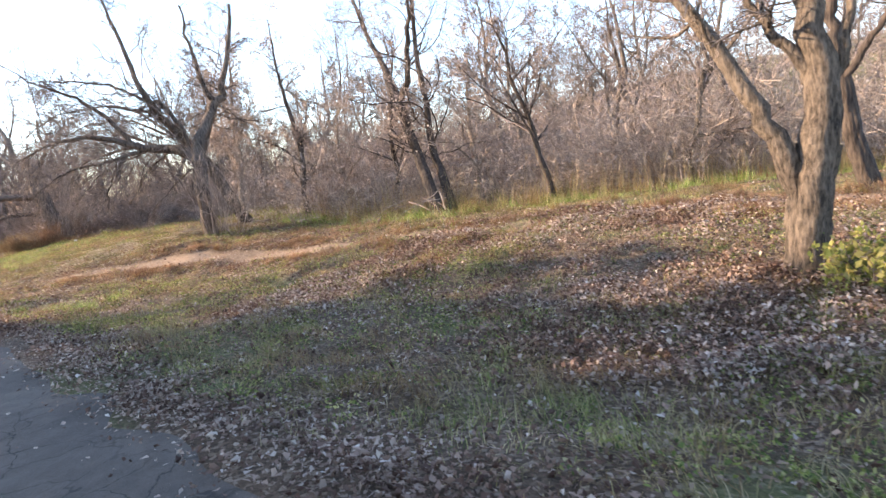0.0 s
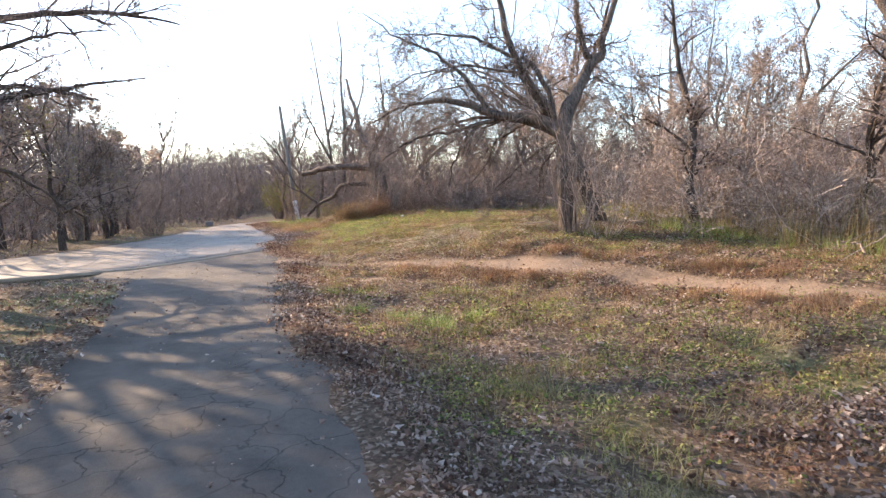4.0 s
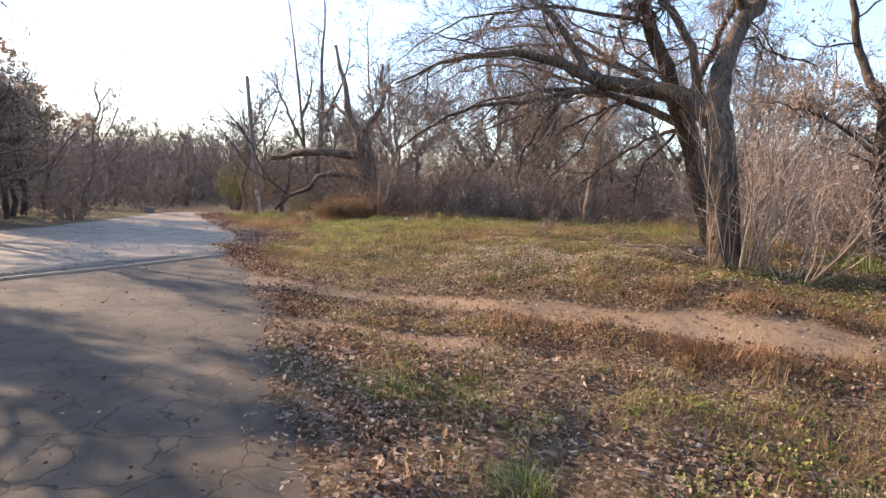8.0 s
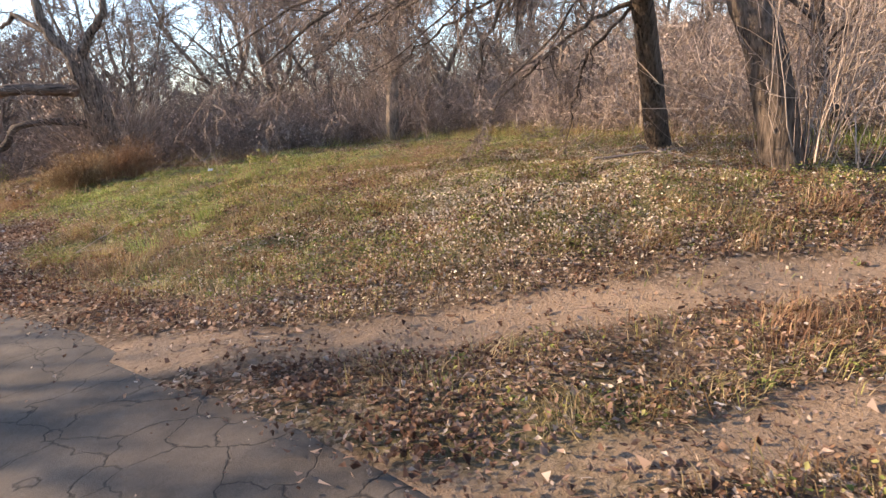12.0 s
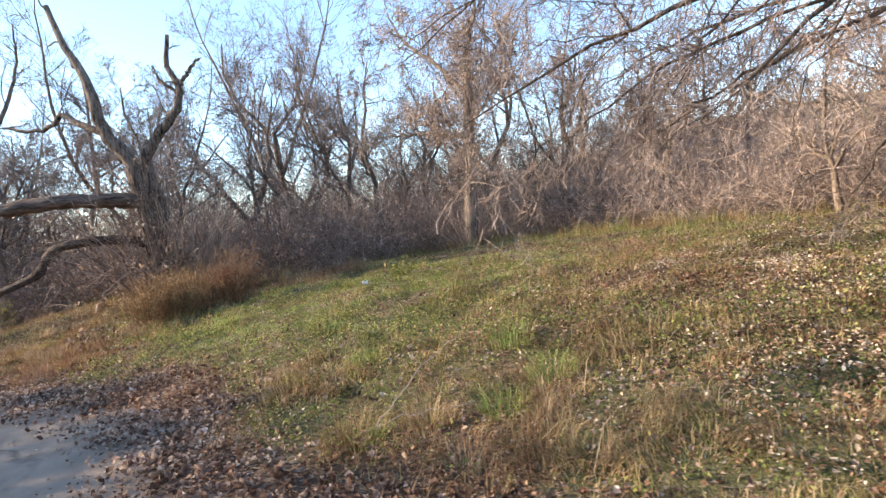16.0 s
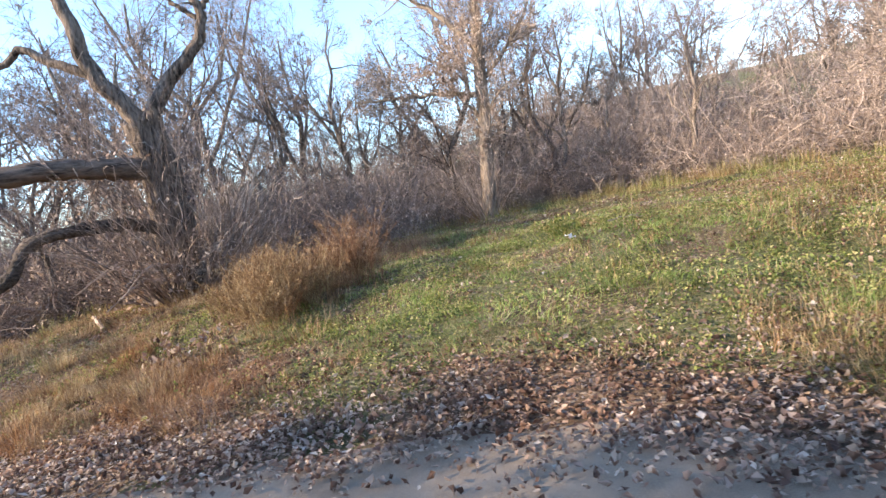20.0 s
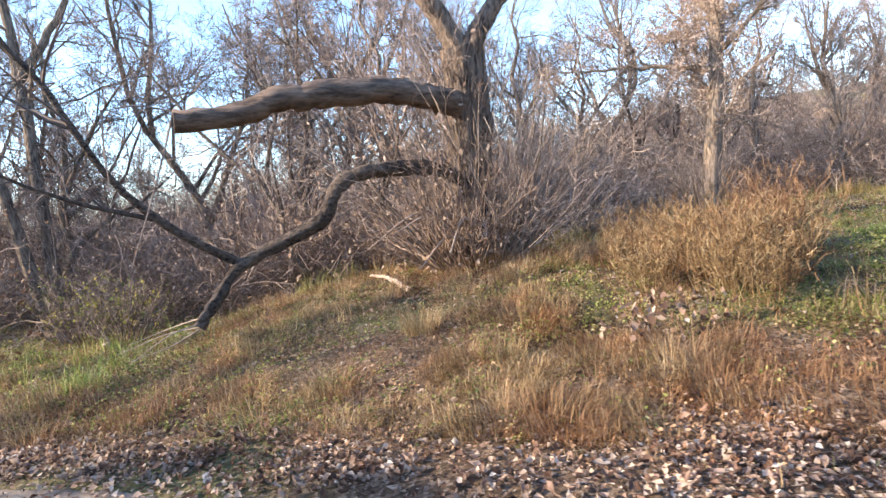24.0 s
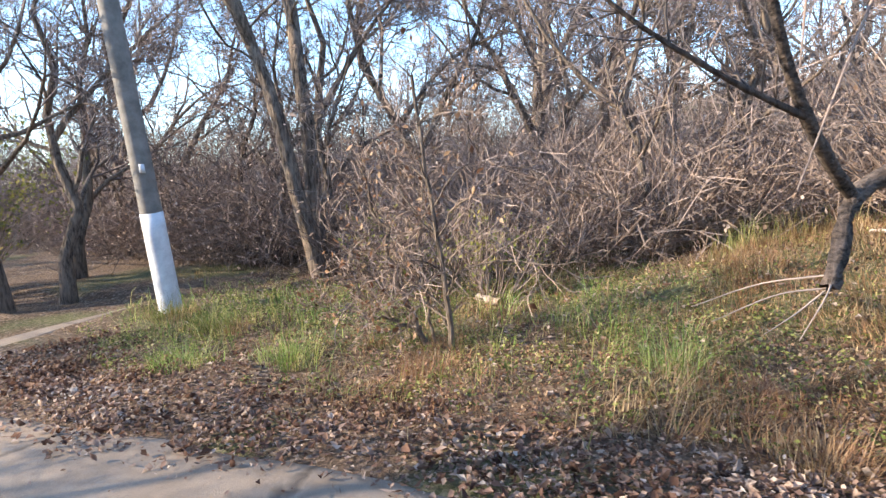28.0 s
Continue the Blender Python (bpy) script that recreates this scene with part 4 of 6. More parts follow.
for a, b in (((8.9, 36.9, 0.2), (7.5, 37.5, 0.3)), ((9.1, 36.6, 0.2), (9.3, 35.6, 0.5)), ((8.9, 36.9, 0.5), (7.6, 38.0, 0.1)), ((8.8, 36.7, 0.3), (7.3, 36.6, 0.0)), ((8.9, 36.8, 0.0), (7.4, 37.1, -0.2))):
    m = [(u + v) / 2 for u, v in zip(a, b)]
    bough("dead_side_shoot", [a, (m[0], m[1], m[2] + 0.25), b], 0.03, 0.008, TWIG_PALE, "bleached dead shoot", 0.2)

# ---- two dark trees behind the pole ----
hero("dark_twin_tree", 8.6, 46.6, "tall dark twin-stemmed tree behind the thicket",
    ([(8.65, 46.5, -1.3), (8.5, 46.8, 0.4), (8.4, 47.1, 2.0), (8.25, 48.0, 4.7), (8.1, 48.6, 7.0), (7.9, 49.3, 9.6), (7.6, 49.9, 12.2)], 0.16, 0.03),
    [([(9.1, 46.8, -1.4), (9.1, 46.9, 2.0), (9.4, 47.5, 5.2), (9.3, 47.7, 8.0), (9.5, 48.0, 10.5), (9.4, 48.4, 12.8)], 0.16, 0.03),
     ([(8.35, 47.4, 2.9), (7.6, 47.6, 4.4), (6.9, 47.9, 6.0), (6.6, 48.2, 7.8)], 0.10, 0.02),
     ([(8.25, 48.0, 4.7), (8.9, 48.6, 6.3), (9.0, 49.4, 8.0)], 0.09, 0.02),
     ([(9.3, 47.3, 4.4), (10.0, 46.6, 6.0), (10.5, 46.0, 7.8), (10.4, 45.6, 9.2)], 0.10, 0.02),
     ([(9.2, 47.1, 3.2), (9.9, 47.8, 4.6), (10.6, 48.4, 6.2)], 0.08, 0.02)],
    BARK_GREY, 24, (14, 7, 6), stem=True, tw_len=0.34, t0=0.25)

# ---- leaning lamp post without its lamp ----
PX, PY = 5.74, 46.93
pole = tree_root("utility_pole", PX, PY, "leaning grey concrete utility pole with whitewashed foot", "utility pole")
LEAN = np.array([-0.8, 0.0, 7.7])


def pole_piece(a, b, ra, rb, name, material, label=""):
    t = np.linspace(a, b, 8)
    me = joined(name, [tubes((LEAN[None] * t[:, None])[None], np.linspace(ra, rb, 8)[None], 20)])
    bm = bmesh.new()
    bm.from_mesh(me)
    bmesh.ops.holes_fill(bm, edges=bm.edges, sides=30)
    bm.to_mesh(me)
    bm.free()
    for f in me.polygons:
        f.use_smooth = len(f.vertices) == 4
    return part(name, me, material, pole, label)


pole_piece(-0.06, 1.0, 0.155, 0.105, "shaft", POLE)
pole_piece(-0.05, 0.185, 0.161, 0.151, "whitewash", WHITEWASH, "whitewashed foot of the pole")
pole_piece(1.0, 1.012, 0.085, 0.075, "cap", POLE)

side = np.array([-0.64, -0.77, 0.0])
c = LEAN * 0.262 + side * 0.15
u, w = np.array([0.77, -0.64, 0.0]) * 0.035, LEAN / np.linalg.norm(LEAN) * 0.06
box = np.array([c + a * u + b * w + d * side for d in (0, 0.012) for a, b in ((-1, -1), (1, -1), (1, 1), (-1, 1))])
part("number_plate", mesh_from("number_plate", box, [(4, 5, 6, 7), (0, 3, 2, 1), (0, 1, 5, 4), (1, 2, 6, 5), (2, 3, 7, 6), (3, 0, 4, 7)]), WHITEWASH, pole, "small faded plate on the pole")

# ---- far chimney ----
chim = new("brick_chimney")
chim.location = (-15.5, 150.0, float(base_z(-15.5, 150.0)))
tagged(chim, "slim sooty brick factory chimney beyond the trees", "chimney")
t = np.linspace(0, 1, 10)
part("stack", smooth(joined("stack", [tubes(np.stack([0 * t, 0 * t, 9.0 * t - 0.2], -1)[None], np.linspace(0.7, 0.5, 10)[None], 16)])), BRICK, chim)
part("rim", joined("rim", [tubes(np.array([[[0, 0, 8.3], [0, 0, 8.85]]]), np.array([[0.6, 0.6]]), 16)]), BRICK, chim)


# ---- woods: a few grown trees, copied ----
def grown(name, seed, height, lean, n1, n2, n3, n4, material, twig_mat, leaves=0, spread=45, label="", leaf_mat=None, leaf=0.06, forks=0, crook=0.045, high=0.0):
    """A bare tree grown from rules, with its foot at the origin."""
    rng = np.random.default_rng(seed)
    k = 9
    z = np.linspace(0, 1, k)
    bend = np.cumsum(rng.normal(0, crook, (k, 2)), 0)
    p = np.stack([lean * z**1.3 * height + bend[:, 0] * height * 0.5, bend[:, 1] * height * 0.5, z * height * 0.8], -1)[None]
    p -= p[:, :1]
    r = (height * 0.0145) * (1 - 0.85 * z[None]) * (1 + 0.5 * np.exp(-z * 14))[None]
    p[:, 0, 2] -= 0.5
    root = new(name)
    tagged(root, label, "tree", "bare trees of the wood")
    if forks:
        f, fr = shoots(rng, p, r, forks, 0.2, 0.5, 30, 0.85, 0.8, k, 0.09, 0.13, 0.15)
        p, r = np.concatenate([p, f]), np.concatenate([r, fr])
    b1, q1 = shoots(rng, p, r, n1, max(0.2, high - 0.02), 1.0, spread, 0.45, 0.55, 7, 0.06, 0.2, 0.12)
    part("trunk", smooth(joined("trunk", [tubes(p, r, 9, 0.2, rng), tubes(b1, q1, 5)])), material, root)
    b2, q2 = shoots(rng, b1, q1, n2, 0.15, 1.0, 42, 0.55, 0.6, 5, 0.07, 0.2, 0.25)
    b3, q3 = shoots(rng, b2, q2, n3, 0.1, 1.0, 40, 0.6, 0.7, 3, 0.04, 0.24, 0.4)
    q2, q3 = np.maximum(q2, 0.007), np.clip(q3, 0.0042, 0.010)
    lots = [tubes(b2, q2, 3), ribbons(b3, q3)]
    if n4:
        b4, q4 = shoots(rng, b3, q3, n4, 0.1, 1.0, 40, 0.65, 0.8, 2, 0.02, 0.25, 0.5)
        lots.append(ribbons(b4, np.maximum(q4, 0.0038)))
        b3 = b4
    tagged(part("crown", joined("crown", lots), twig_mat, root), kind="stuff")
    if leaves:
        tips = b3[b3[:, -1, 2] > high * height]
        pick = rng.integers(0, len(tips), leaves)
        tagged(part("foliage", leaf_mesh("foliage", rng, tips[pick, -1] + rng.normal(size=(leaves, 3)) * 0.05, leaf), leaf_mat or DRY_LEAF, root), kind="stuff")
    return root


KINDS = [
    grown("bare_tree", 41, 9.5, 0.06, 9, 7, 8, 4, BARK_GREY, TWIG_FAR, 0, 48, "crooked bare grey-brown tree at the wood's edge", forks=1),
    grown("bare_tree", 42, 8.5, -0.12, 9, 7, 8, 4, BARK_GREY, TWIG, 0, 54, "leaning bare grey-brown tree in the brush", forks=1, crook=0.06),
    grown("bare_tree", 43, 11.0, 0.02, 9, 7, 7, 4, BARK_GREY, TWIG, 0, 46, "tall forked bare grey-brown tree", forks=2, crook=0.055),
    grown("bare_tree", 44, 7.0, 0.16, 15, 6, 7, 4, BARK, TWIG, 1200, 48, "small tree with some tan leaves"),
    grown("bare_tree", 45, 6.0, 0.03, 16, 6, 7, 3, BARK_LIT, TWIG_PALE, 1800, 40, "small tree with tan dry leaves, sunlight put into its bark"),
    grown("bare_tree", 46, 8.0, -0.05, 13, 6, 7, 3, BARK_GREY, TWIG_FAR, 0, 44, "thin bare tree far off"),
    # added shade caster: leaves only high up, so its shadow falls farther off
    grown("shade_tree", 48, 9.0, 0.0, 16, 6, 6, 2, BARK, TWIG, 5000, 50, "bank tree with a leafy top, added to shade the lane", None, 0.14, high=0.55),
    grown("bare_tree", 47, 7.0, 0.08, 13, 6, 7, 3, BARK_GREY, TWIG_FAR, 0, 50, "thin crooked bare tree far off"),
    grown("bare_tree", 49, 13.0, 0.03, 11, 7, 8, 4, BARK_GREY, TWIG_FAR, 0, 50, "tall many-limbed bare grey tree", forks=2, crook=0.06),
    grown("drooping_tree", 51, 8.6, 0.05, 12, 7, 7, 3, BARK, TWIG, 500, 66, "dark drooping tree with a few yellow-green leaves", YELLOW, 0.08, forks=1, crook=0.05),
]
used = [False] * len(KINDS)
TREES = []


def plant(kind, x, y, turn, size):
    m = pose(x, y, float(ground_z(x, y)) - 0.05, 0, 0, turn) @ Matrix.Diagonal((size, size, size, 1))
    if used[kind]:
        ob = copy_thing(KINDS[kind], Matrix.Identity(4))
    else:
        ob, used[kind] = KINDS[kind], True
    ob.matrix_basis = m
    TREES.append((x, y))


# those that can be told apart, space by space, and trees added for shade
WOOD_EDGE = ((1, 16.8, 5.6, 20, 0.95), (0, 20.5, 9.5, 70, 1.05), (2, 22, 15.5, 10, 1.0), (0, 19.0, 20.0, 200, 1.0), (1, 24.5, 31.0, 120, 1.1), (2, 27.5, 28.0, 40, 0.9),
             (0, 20.2, 38.1, 300, 1.1), (2, 21.5, 40.5, 250, 1.05), (1, 14.5, 43.5, 10, 1.0), (0, 12.0, 42.0, 90, 1.0), (0, 9.6, 47.2, 150, 0.95), 
             (3, 13.5, 14.6, 250, 1.0), (4, 15.6, 12.2, 10, 1.1), (4, 14.4, 17.8, 90, 1.0), (4, 16.0, 22.0, 30, 0.9), (3, 14.0, 8.5, 130, 1.0), (0, 5.45, 50.4, 80, 0.9))
FAR_WOOD = ((0, 6.25, 50.1, 200, 0.85), (8, 19.0, 45.0, 100, 1.15), (8, 15.5, 47.5, 220, 0.95), (8, 18.6, 41.5, 60, 0.85), (8, 13.4, 55.2, 250, 0.9), (8, 24.0, 47.0, 300, 1.15), (0, 21.2, 36.6, 140, 0.95),
            (8, 26.0, 36.5, 30, 1.05), (8, 5.2, 55.0, 30, 0.85), (8, 14.2, 60.1, 10, 0.9), (1, 23.7, 39.9, 100, 1.0), (8, 29.4, 31.2, 220, 0.85),
            (2, 34.0, 26.0, 0, 1.0), (8, -6.8, 82.0, 50, 0.9), (5, 8.0, 52.5, 140, 1.1), (5, -3.2, 49.5, 130, 1.15), (7, -2.2, 55.0, 60, 1.0), (7, 2.0, 57.0, 200, 1.1))
# leafy ones, and drooping ones near y 38, are added shade casters
POLE_AND_ROAD = ((5, 7.5, 60.0, 20, 1.2), (0, 11.5, 39.4, 33, 0.8), (9, -4.6, 30.4, 40, 0.9), (9, -7.4, 33.6, 200, 1.0), (9, -8.8, 28.6, 90, 0.8), (3, -6.5, 38.0, 10, 1.0),
                 (5, -9.5, 34.5, 160, 1.0), (5, -5.2, 36.0, 310, 0.9), (7, -12.5, 37, 50, 1.0), (5, -7.8, 39.5, 0, 1.0), (3, -6.0, 37.2, 70, 1.25), (6, -8.5, 40.4, 30, 0.85),
                 (9, -4.6, 41.5, 0, 0.9), (6, -6.6, 42.6, 10, 0.9), (6, -8.6, 42.2, 330, 0.95), (6, -4.4, 45.5, 60, 0.72), (6, -8.3, 28.0, 15, 0.9), (9, -6.4, 27.4, 100, 0.8), (9, -6.2, 45.0, 120, 1.0), (9, -4.4, 38.4, 250, 0.72), (9, -5.4, 39.8, 80, 0.8), (9, -5.0, 36.4, 10, 0.7), (6, -4.6, 39.2, 140, 0.62), (6, -5.6, 40.6, 40, 0.68), (6, -4.4, 37.6, 220, 0.6), (6, -6.6, 14.6, 160, 1.0), (0, -8.4, 17.2, 0, 0.9), (6, -6.4, 15.8, 80, 1.05), (6, -6.4, 11.6, 200, 0.95))
# out of view: trees added to throw shade on lane and turf
LEFT_BANK = ((6, -9.2, 14.0, 70, 1.1), (6, -7.8, 9.2, 10, 1.0), (4, -6.8, 18.0, 200, 1.0), (4, -8.0, 5.5, 10, 1.5), (3, -10.5, 18.0, 20, 1.5), (4, -10.8, 13.2, 300, 1.5),
             (2, -9.0, 2.0, 40, 1.0), (4, -9.6, -1.5, 50, 1.2), (6, -5.7, 17.6, 120, 1.1), (8, -4.9, 19.9, 200, 0.75), (6, -4.6, 19.2, 40, 1.15), (6, -6.6, 13.0, 20, 1.05), (6, -7.4, 18.6, 250, 1.15))
for group in (WOOD_EDGE, FAR_WOOD, POLE_AND_ROAD, LEFT_BANK):
    for kind, x, y, turn, size in group:
        plant(kind, x, y, turn, size)
rng = np.random.default_rng(50)
tries = 0
while len(TREES) < 205 and tries < 9000:
    tries += 1
    zone = rng.random()
    if zone < 0.62:
        y = rng.uniform(-12, 75)
        x = float(woods_edge(y)) + 1.0 + 40 * rng.random() ** 1.3
        near = 1.9 + 0.04 * (x - float(woods_edge(y)))
    elif zone < 0.85:
        y = rng.uniform(27, 95)
        x = float(far_edge(y)) - 1.5 - 38 * rng.random() ** 1.3
        near = 3.0
    else:
        y, x = rng.uniform(60, 110), rng.uniform(-22, 30)
        near = 3.2
        if y < 70 and -2 < x - 10 < 5:
            continue
    if min(math.hypot(x - a, y - b) for a, b in TREES) < near:
        continue
    far = math.hypot(x, y - 25) > 30
    kind = int(rng.choice([5, 7] if far else [0, 1, 2, 3, 4, 5, 7], p=[0.5, 0.5] if far else [0.16, 0.14, 0.1, 0.2, 0.16, 0.12, 0.12]))
    plant(kind, x, y, rng.uniform(0, 360), rng.uniform(0.7, 1.1) * (0.85 if zone > 0.62 else 1.0))

for area, count, low, high in (((11, 36, 40, 82), 8, 0.75, 1.0), ((24, 44, 2, 30), 13, 0.75, 1.05), ((22, 44, 30, 52), 16, 0.75, 1.05), ((-48, 10, 50, 95), 40, 0.9, 1.25)):
    got = tries = 0
    while got < count and tries < 3000:
        tries += 1
        x, y = rng.uniform(area[0], area[1]), rng.uniform(area[2], area[3])
        if far_edge(y) - 2 < x < float(woods_edge(y)) + 1.2 and y < 62 or min(math.hypot(x - a, y - b) for a, b in TREES) < 1.8:
            continue
        plant(int(rng.choice([5, 7] if area[0] < 0 else [0, 1, 2, 3, 5, 7])), x, y, rng.uniform(0, 360), rng.uniform(low, high))
        got += 1

# ---- overhanging tree on the left bank ----
hero("overhanging_willow", -6.3, 23.8 - 4.2, "dark willow on the bank with boughs reaching over the lane",
    ([(-6.3, 19.6, -0.6), (-6.1, 19.7, 1.0), (-5.9, 19.8, 2.4), (-5.7, 19.9, 3.6)], 0.3, 0.2),
    [([(-5.9, 19.75, 2.4), (-4.6, 19.4, 2.8), (-3.5, 19.2, 2.95), (-2.2, 19.1, 3.2), (-0.4, 19.0, 3.5)], 0.12, 0.014),
     ([(-4.6, 19.4, 2.8), (-3.4, 19.3, 3.7), (-2.2, 19.2, 4.2), (-1.0, 19.1, 4.4)], 0.07, 0.012),
     ([(-5.9, 19.7, 1.9), (-4.6, 19.4, 2.0), (-3.4, 19.3, 1.85), (-2.6, 19.3, 1.5), (-2.0, 19.2, 0.95)], 0.08, 0.012),
     ([(-3.5, 19.2, 2.95), (-2.6, 18.8, 3.0), (-1.6, 18.4, 3.2), (-0.8, 18.1, 3.3)], 0.05, 0.012),
     ([(-5.7, 19.9, 3.5), (-5.6, 20.2, 5.0), (-5.2, 20.6, 6.4), (-4.6, 21.2, 7.6)], 0.14, 0.02),
     ([(-6.0, 19.8, 2.6), (-5.0, 21.0, 3.4), (-3.9, 22.0, 3.7), (-2.9, 22.7, 3.75), (-1.9, 23.1, 3.6)], 0.12, 0.02),
     ([(-5.7, 19.9, 3.4), (-4.2, 20.4, 4.4), (-2.6, 20.8, 5.0), (-1.0, 21.0, 5.2), (0.2, 21.2, 5.1)], 0.12, 0.02),
     # three back limbs out of view, added to streak the lane with shadow
     ([(-5.9, 19.75, 2.2), (-6.8, 18.9, 3.2), (-7.4, 17.9, 4.2), (-7.6, 16.8, 5.2)], 0.14, 0.03),
     ([(-5.8, 19.8, 3.0), (-6.6, 20.6, 4.2), (-7.6, 21.2, 5.6), (-8.4, 21.4, 6.8)], 0.13, 0.03),
     ([(-6.1, 19.7, 1.6), (-6.9, 18.6, 2.3), (-7.5, 17.4, 2.9), (-7.6, 16.2, 3.2)], 0.1, 0.02)],
    BARK, 61, (16, 9, 7), up=-0.02, t0=0.2)


# ---- undergrowth ----
def brush(name, label, rng, x, y, height, material, forks, r=0.010, leaves=0, leaf_mat=None, group="", splay=0.22):
    n = len(x)
    z = ground_z(x, y) - 0.03
    d = np.stack([rng.normal(0, splay + 0.1, n), rng.normal(0, splay + 0.1, n), np.ones(n)], -1)
    d /= np.linalg.norm(d, axis=1, keepdims=True)
    L = height * (0.28 + 0.9 * rng.random(n) ** 1.7) * (0.55 + 0.9 * vnoise(x, y, 2.6, 27))
    path = [np.stack([x, y, z], -1)]
    for _ in range(4):
        d = d + rng.normal(size=d.shape) * 0.24
        d /= np.linalg.norm(d, axis=1, keepdims=True)
        path.append(path[-1] + d * (L / 4)[:, None])
    P = np.stack(path, 1)
    R = (r * rng.uniform(0.5, 1.6, n))[:, None] * np.linspace(1, 0.35, 5)
    P2, R2 = shoots(rng, P, R, forks, 0.12, 1.0, 50, 0.5, 0.7, 3, 0.02, 0.26, 0.5)
    P3, R3 = shoots(rng, P2, R2, 2, 0.2, 1.0, 40, 0.55, 0.8, 2, 0.02, 0.25, 0.5)
    me = joined(name, [tubes(P, R, 3), ribbons(P2, np.maximum(R2, 0.004)), ribbons(P3, np.maximum(R3, 0.0035))])
    me.materials.append(material)
    tagged(new(name, me), label, "undergrowth", kind="stuff")
    if leaves:
        pick = rng.integers(0, len(P2), leaves)
        lm = leaf_mesh("clinging_leaves", rng, P2[pick, -1] + rng.normal(size=(leaves, 3)) * 0.04, 0.07)
        lm.materials.append(leaf_mat or DRY_LEAF)
        tagged(new("clinging_leaves", lm), "tan dry leaves still hanging in the brush", "leaves", kind="stuff")


def scatter(rng, n, x0, x1, y0, y1, density):
    """About n places by a density of 0 to 1."""
    xs, ys = [], []
    got = 0
    for _ in range(60):
        x, y = rng.uniform(x0, x1, 40000), rng.uniform(y0, y1, 40000)
        keep = rng.random(40000) < density(x, y)
        xs.append(x[keep])
        ys.append(y[keep])
        got += keep.sum()
        if got >= n:
            break
    return np.concatenate(xs)[:n], np.concatenate(ys)[:n]


rng = np.random.default_rng(70)
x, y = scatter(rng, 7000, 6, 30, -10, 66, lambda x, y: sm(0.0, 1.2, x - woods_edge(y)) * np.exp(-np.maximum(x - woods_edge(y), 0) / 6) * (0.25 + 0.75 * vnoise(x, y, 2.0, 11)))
# below y 17.5 the brush gets paler twigs that stand for sunlight on it
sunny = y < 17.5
brush("near_brush", "tangled leafless brush, full sun put into its pale colour", rng, x[sunny], y[sunny], 2.5, TWIG_PALE, 8, 0.006, 28000)
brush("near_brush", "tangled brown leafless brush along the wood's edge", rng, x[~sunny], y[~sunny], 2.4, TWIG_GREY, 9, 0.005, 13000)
x, y = scatter(rng, 3400, 6, 50, -15, 80, lambda x, y: sm(2.0, 5, x - woods_edge(y)) * np.exp(-np.maximum(x - woods_edge(y), 0) / 16) * (0.3 + 0.7 * vnoise(x, y, 3.0, 12)))
brush("deep_brush", "grey-brown thicket deeper in the wood", rng, x, y, 3.6, TWIG_FAR, 8, 0.010)
x, y = scatter(rng, 550, 8, 22, 2, 36, lambda x, y: sm(-0.8, 0.6, x - woods_edge(y)) * np.exp(-np.maximum(x - woods_edge(y), 0) / 3) * (vnoise(x, y, 1.5, 13) > 0.45))
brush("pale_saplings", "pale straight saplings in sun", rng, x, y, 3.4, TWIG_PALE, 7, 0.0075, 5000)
x, y = scatter(rng, 105, 10.4, 14.5, 15.5, 21, lambda x, y: 0.3 + 0.7 * vnoise(x, y, 0.8, 19))
brush("willow_saplings", "pale slender saplings crowding beside the willows", rng, x, y, 3.6, TWIG_PALE, 8, 0.0065, 3500, splay=0.16)
x, y = scatter(rng, 5000, -50, 20, 24, 110, lambda x, y: np.maximum(sm(0.0, 3, far_edge(y) - x) * np.exp(-np.maximum(far_edge(y) - x, 0) / 14), ((y > 58) & (x > far_edge(y)) & (x < woods_edge(y))) * 0.5) * (0.3 + 0.7 * vnoise(x, y, 3, 14)))
brush("left_brush", "grey-brown thicket across the road", rng, x, y, 5.2, TWIG_GREY, 9, 0.014, 0, None, "", 0.34)
x, y = scatter(rng, 3200, -70, 30, 72, 128, lambda x, y: ((x < far_edge(y) - 1) | (y > 92)) * (0.3 + 0.7 * vnoise(x, y, 5, 17)))
brush("far_woods", "grey-brown leafless woods closing the view", rng, x, y, 7.6, TWIG_GREY, 10, 0.045, splay=0.3)
x, y = scatter(rng, 2400, 11, 70, 44, 105, lambda x, y: (x > woods_edge(y) + 5) * (0.3 + 0.7 * vnoise(x, y, 4, 18)))
brush("back_woods", "dense grey-brown woods behind the thicket", rng, x, y, 6.0, TWIG_FAR, 9, 0.018, splay=0.24)
x, y = scatter(rng, 1500, 17, 44, 26, 80, lambda x, y: (x > woods_edge(y) + 4) * (0.25 + 0.75 * vnoise(x, y, 4, 21)))
brush("brown_woods", "tall brown brushwood closing in behind the mound", rng, x, y, 6.6, TWIG_GREY, 11, 0.013, splay=0.22)
x, y = scatter(rng, 1500, 7, 26, 34, 54, lambda x, y: sm(0.2, 1.5, x - woods_edge(y)) * np.exp(-np.maximum(x - woods_edge(y), 0) / 5) * (0.3 + 0.7 * vnoise(x, y, 2, 24)))
brush("thicket", "dense brown thicket of twigs behind the broken tree", rng, x, y, 2.9, TWIG_GREY, 10, 0.0042, 14000, splay=0.24)
x, y = scatter(rng, 900, -14, -5, -8, 20, lambda x, y: sm(0.0, 1.5, far_edge(y) - x) * (0.3 + 0.7 * vnoise(x, y, 2, 15)))
brush("bank_brush", "leafless brush on the bank of the lane", rng, x, y, 2.0, TWIG, 4, 0.010)

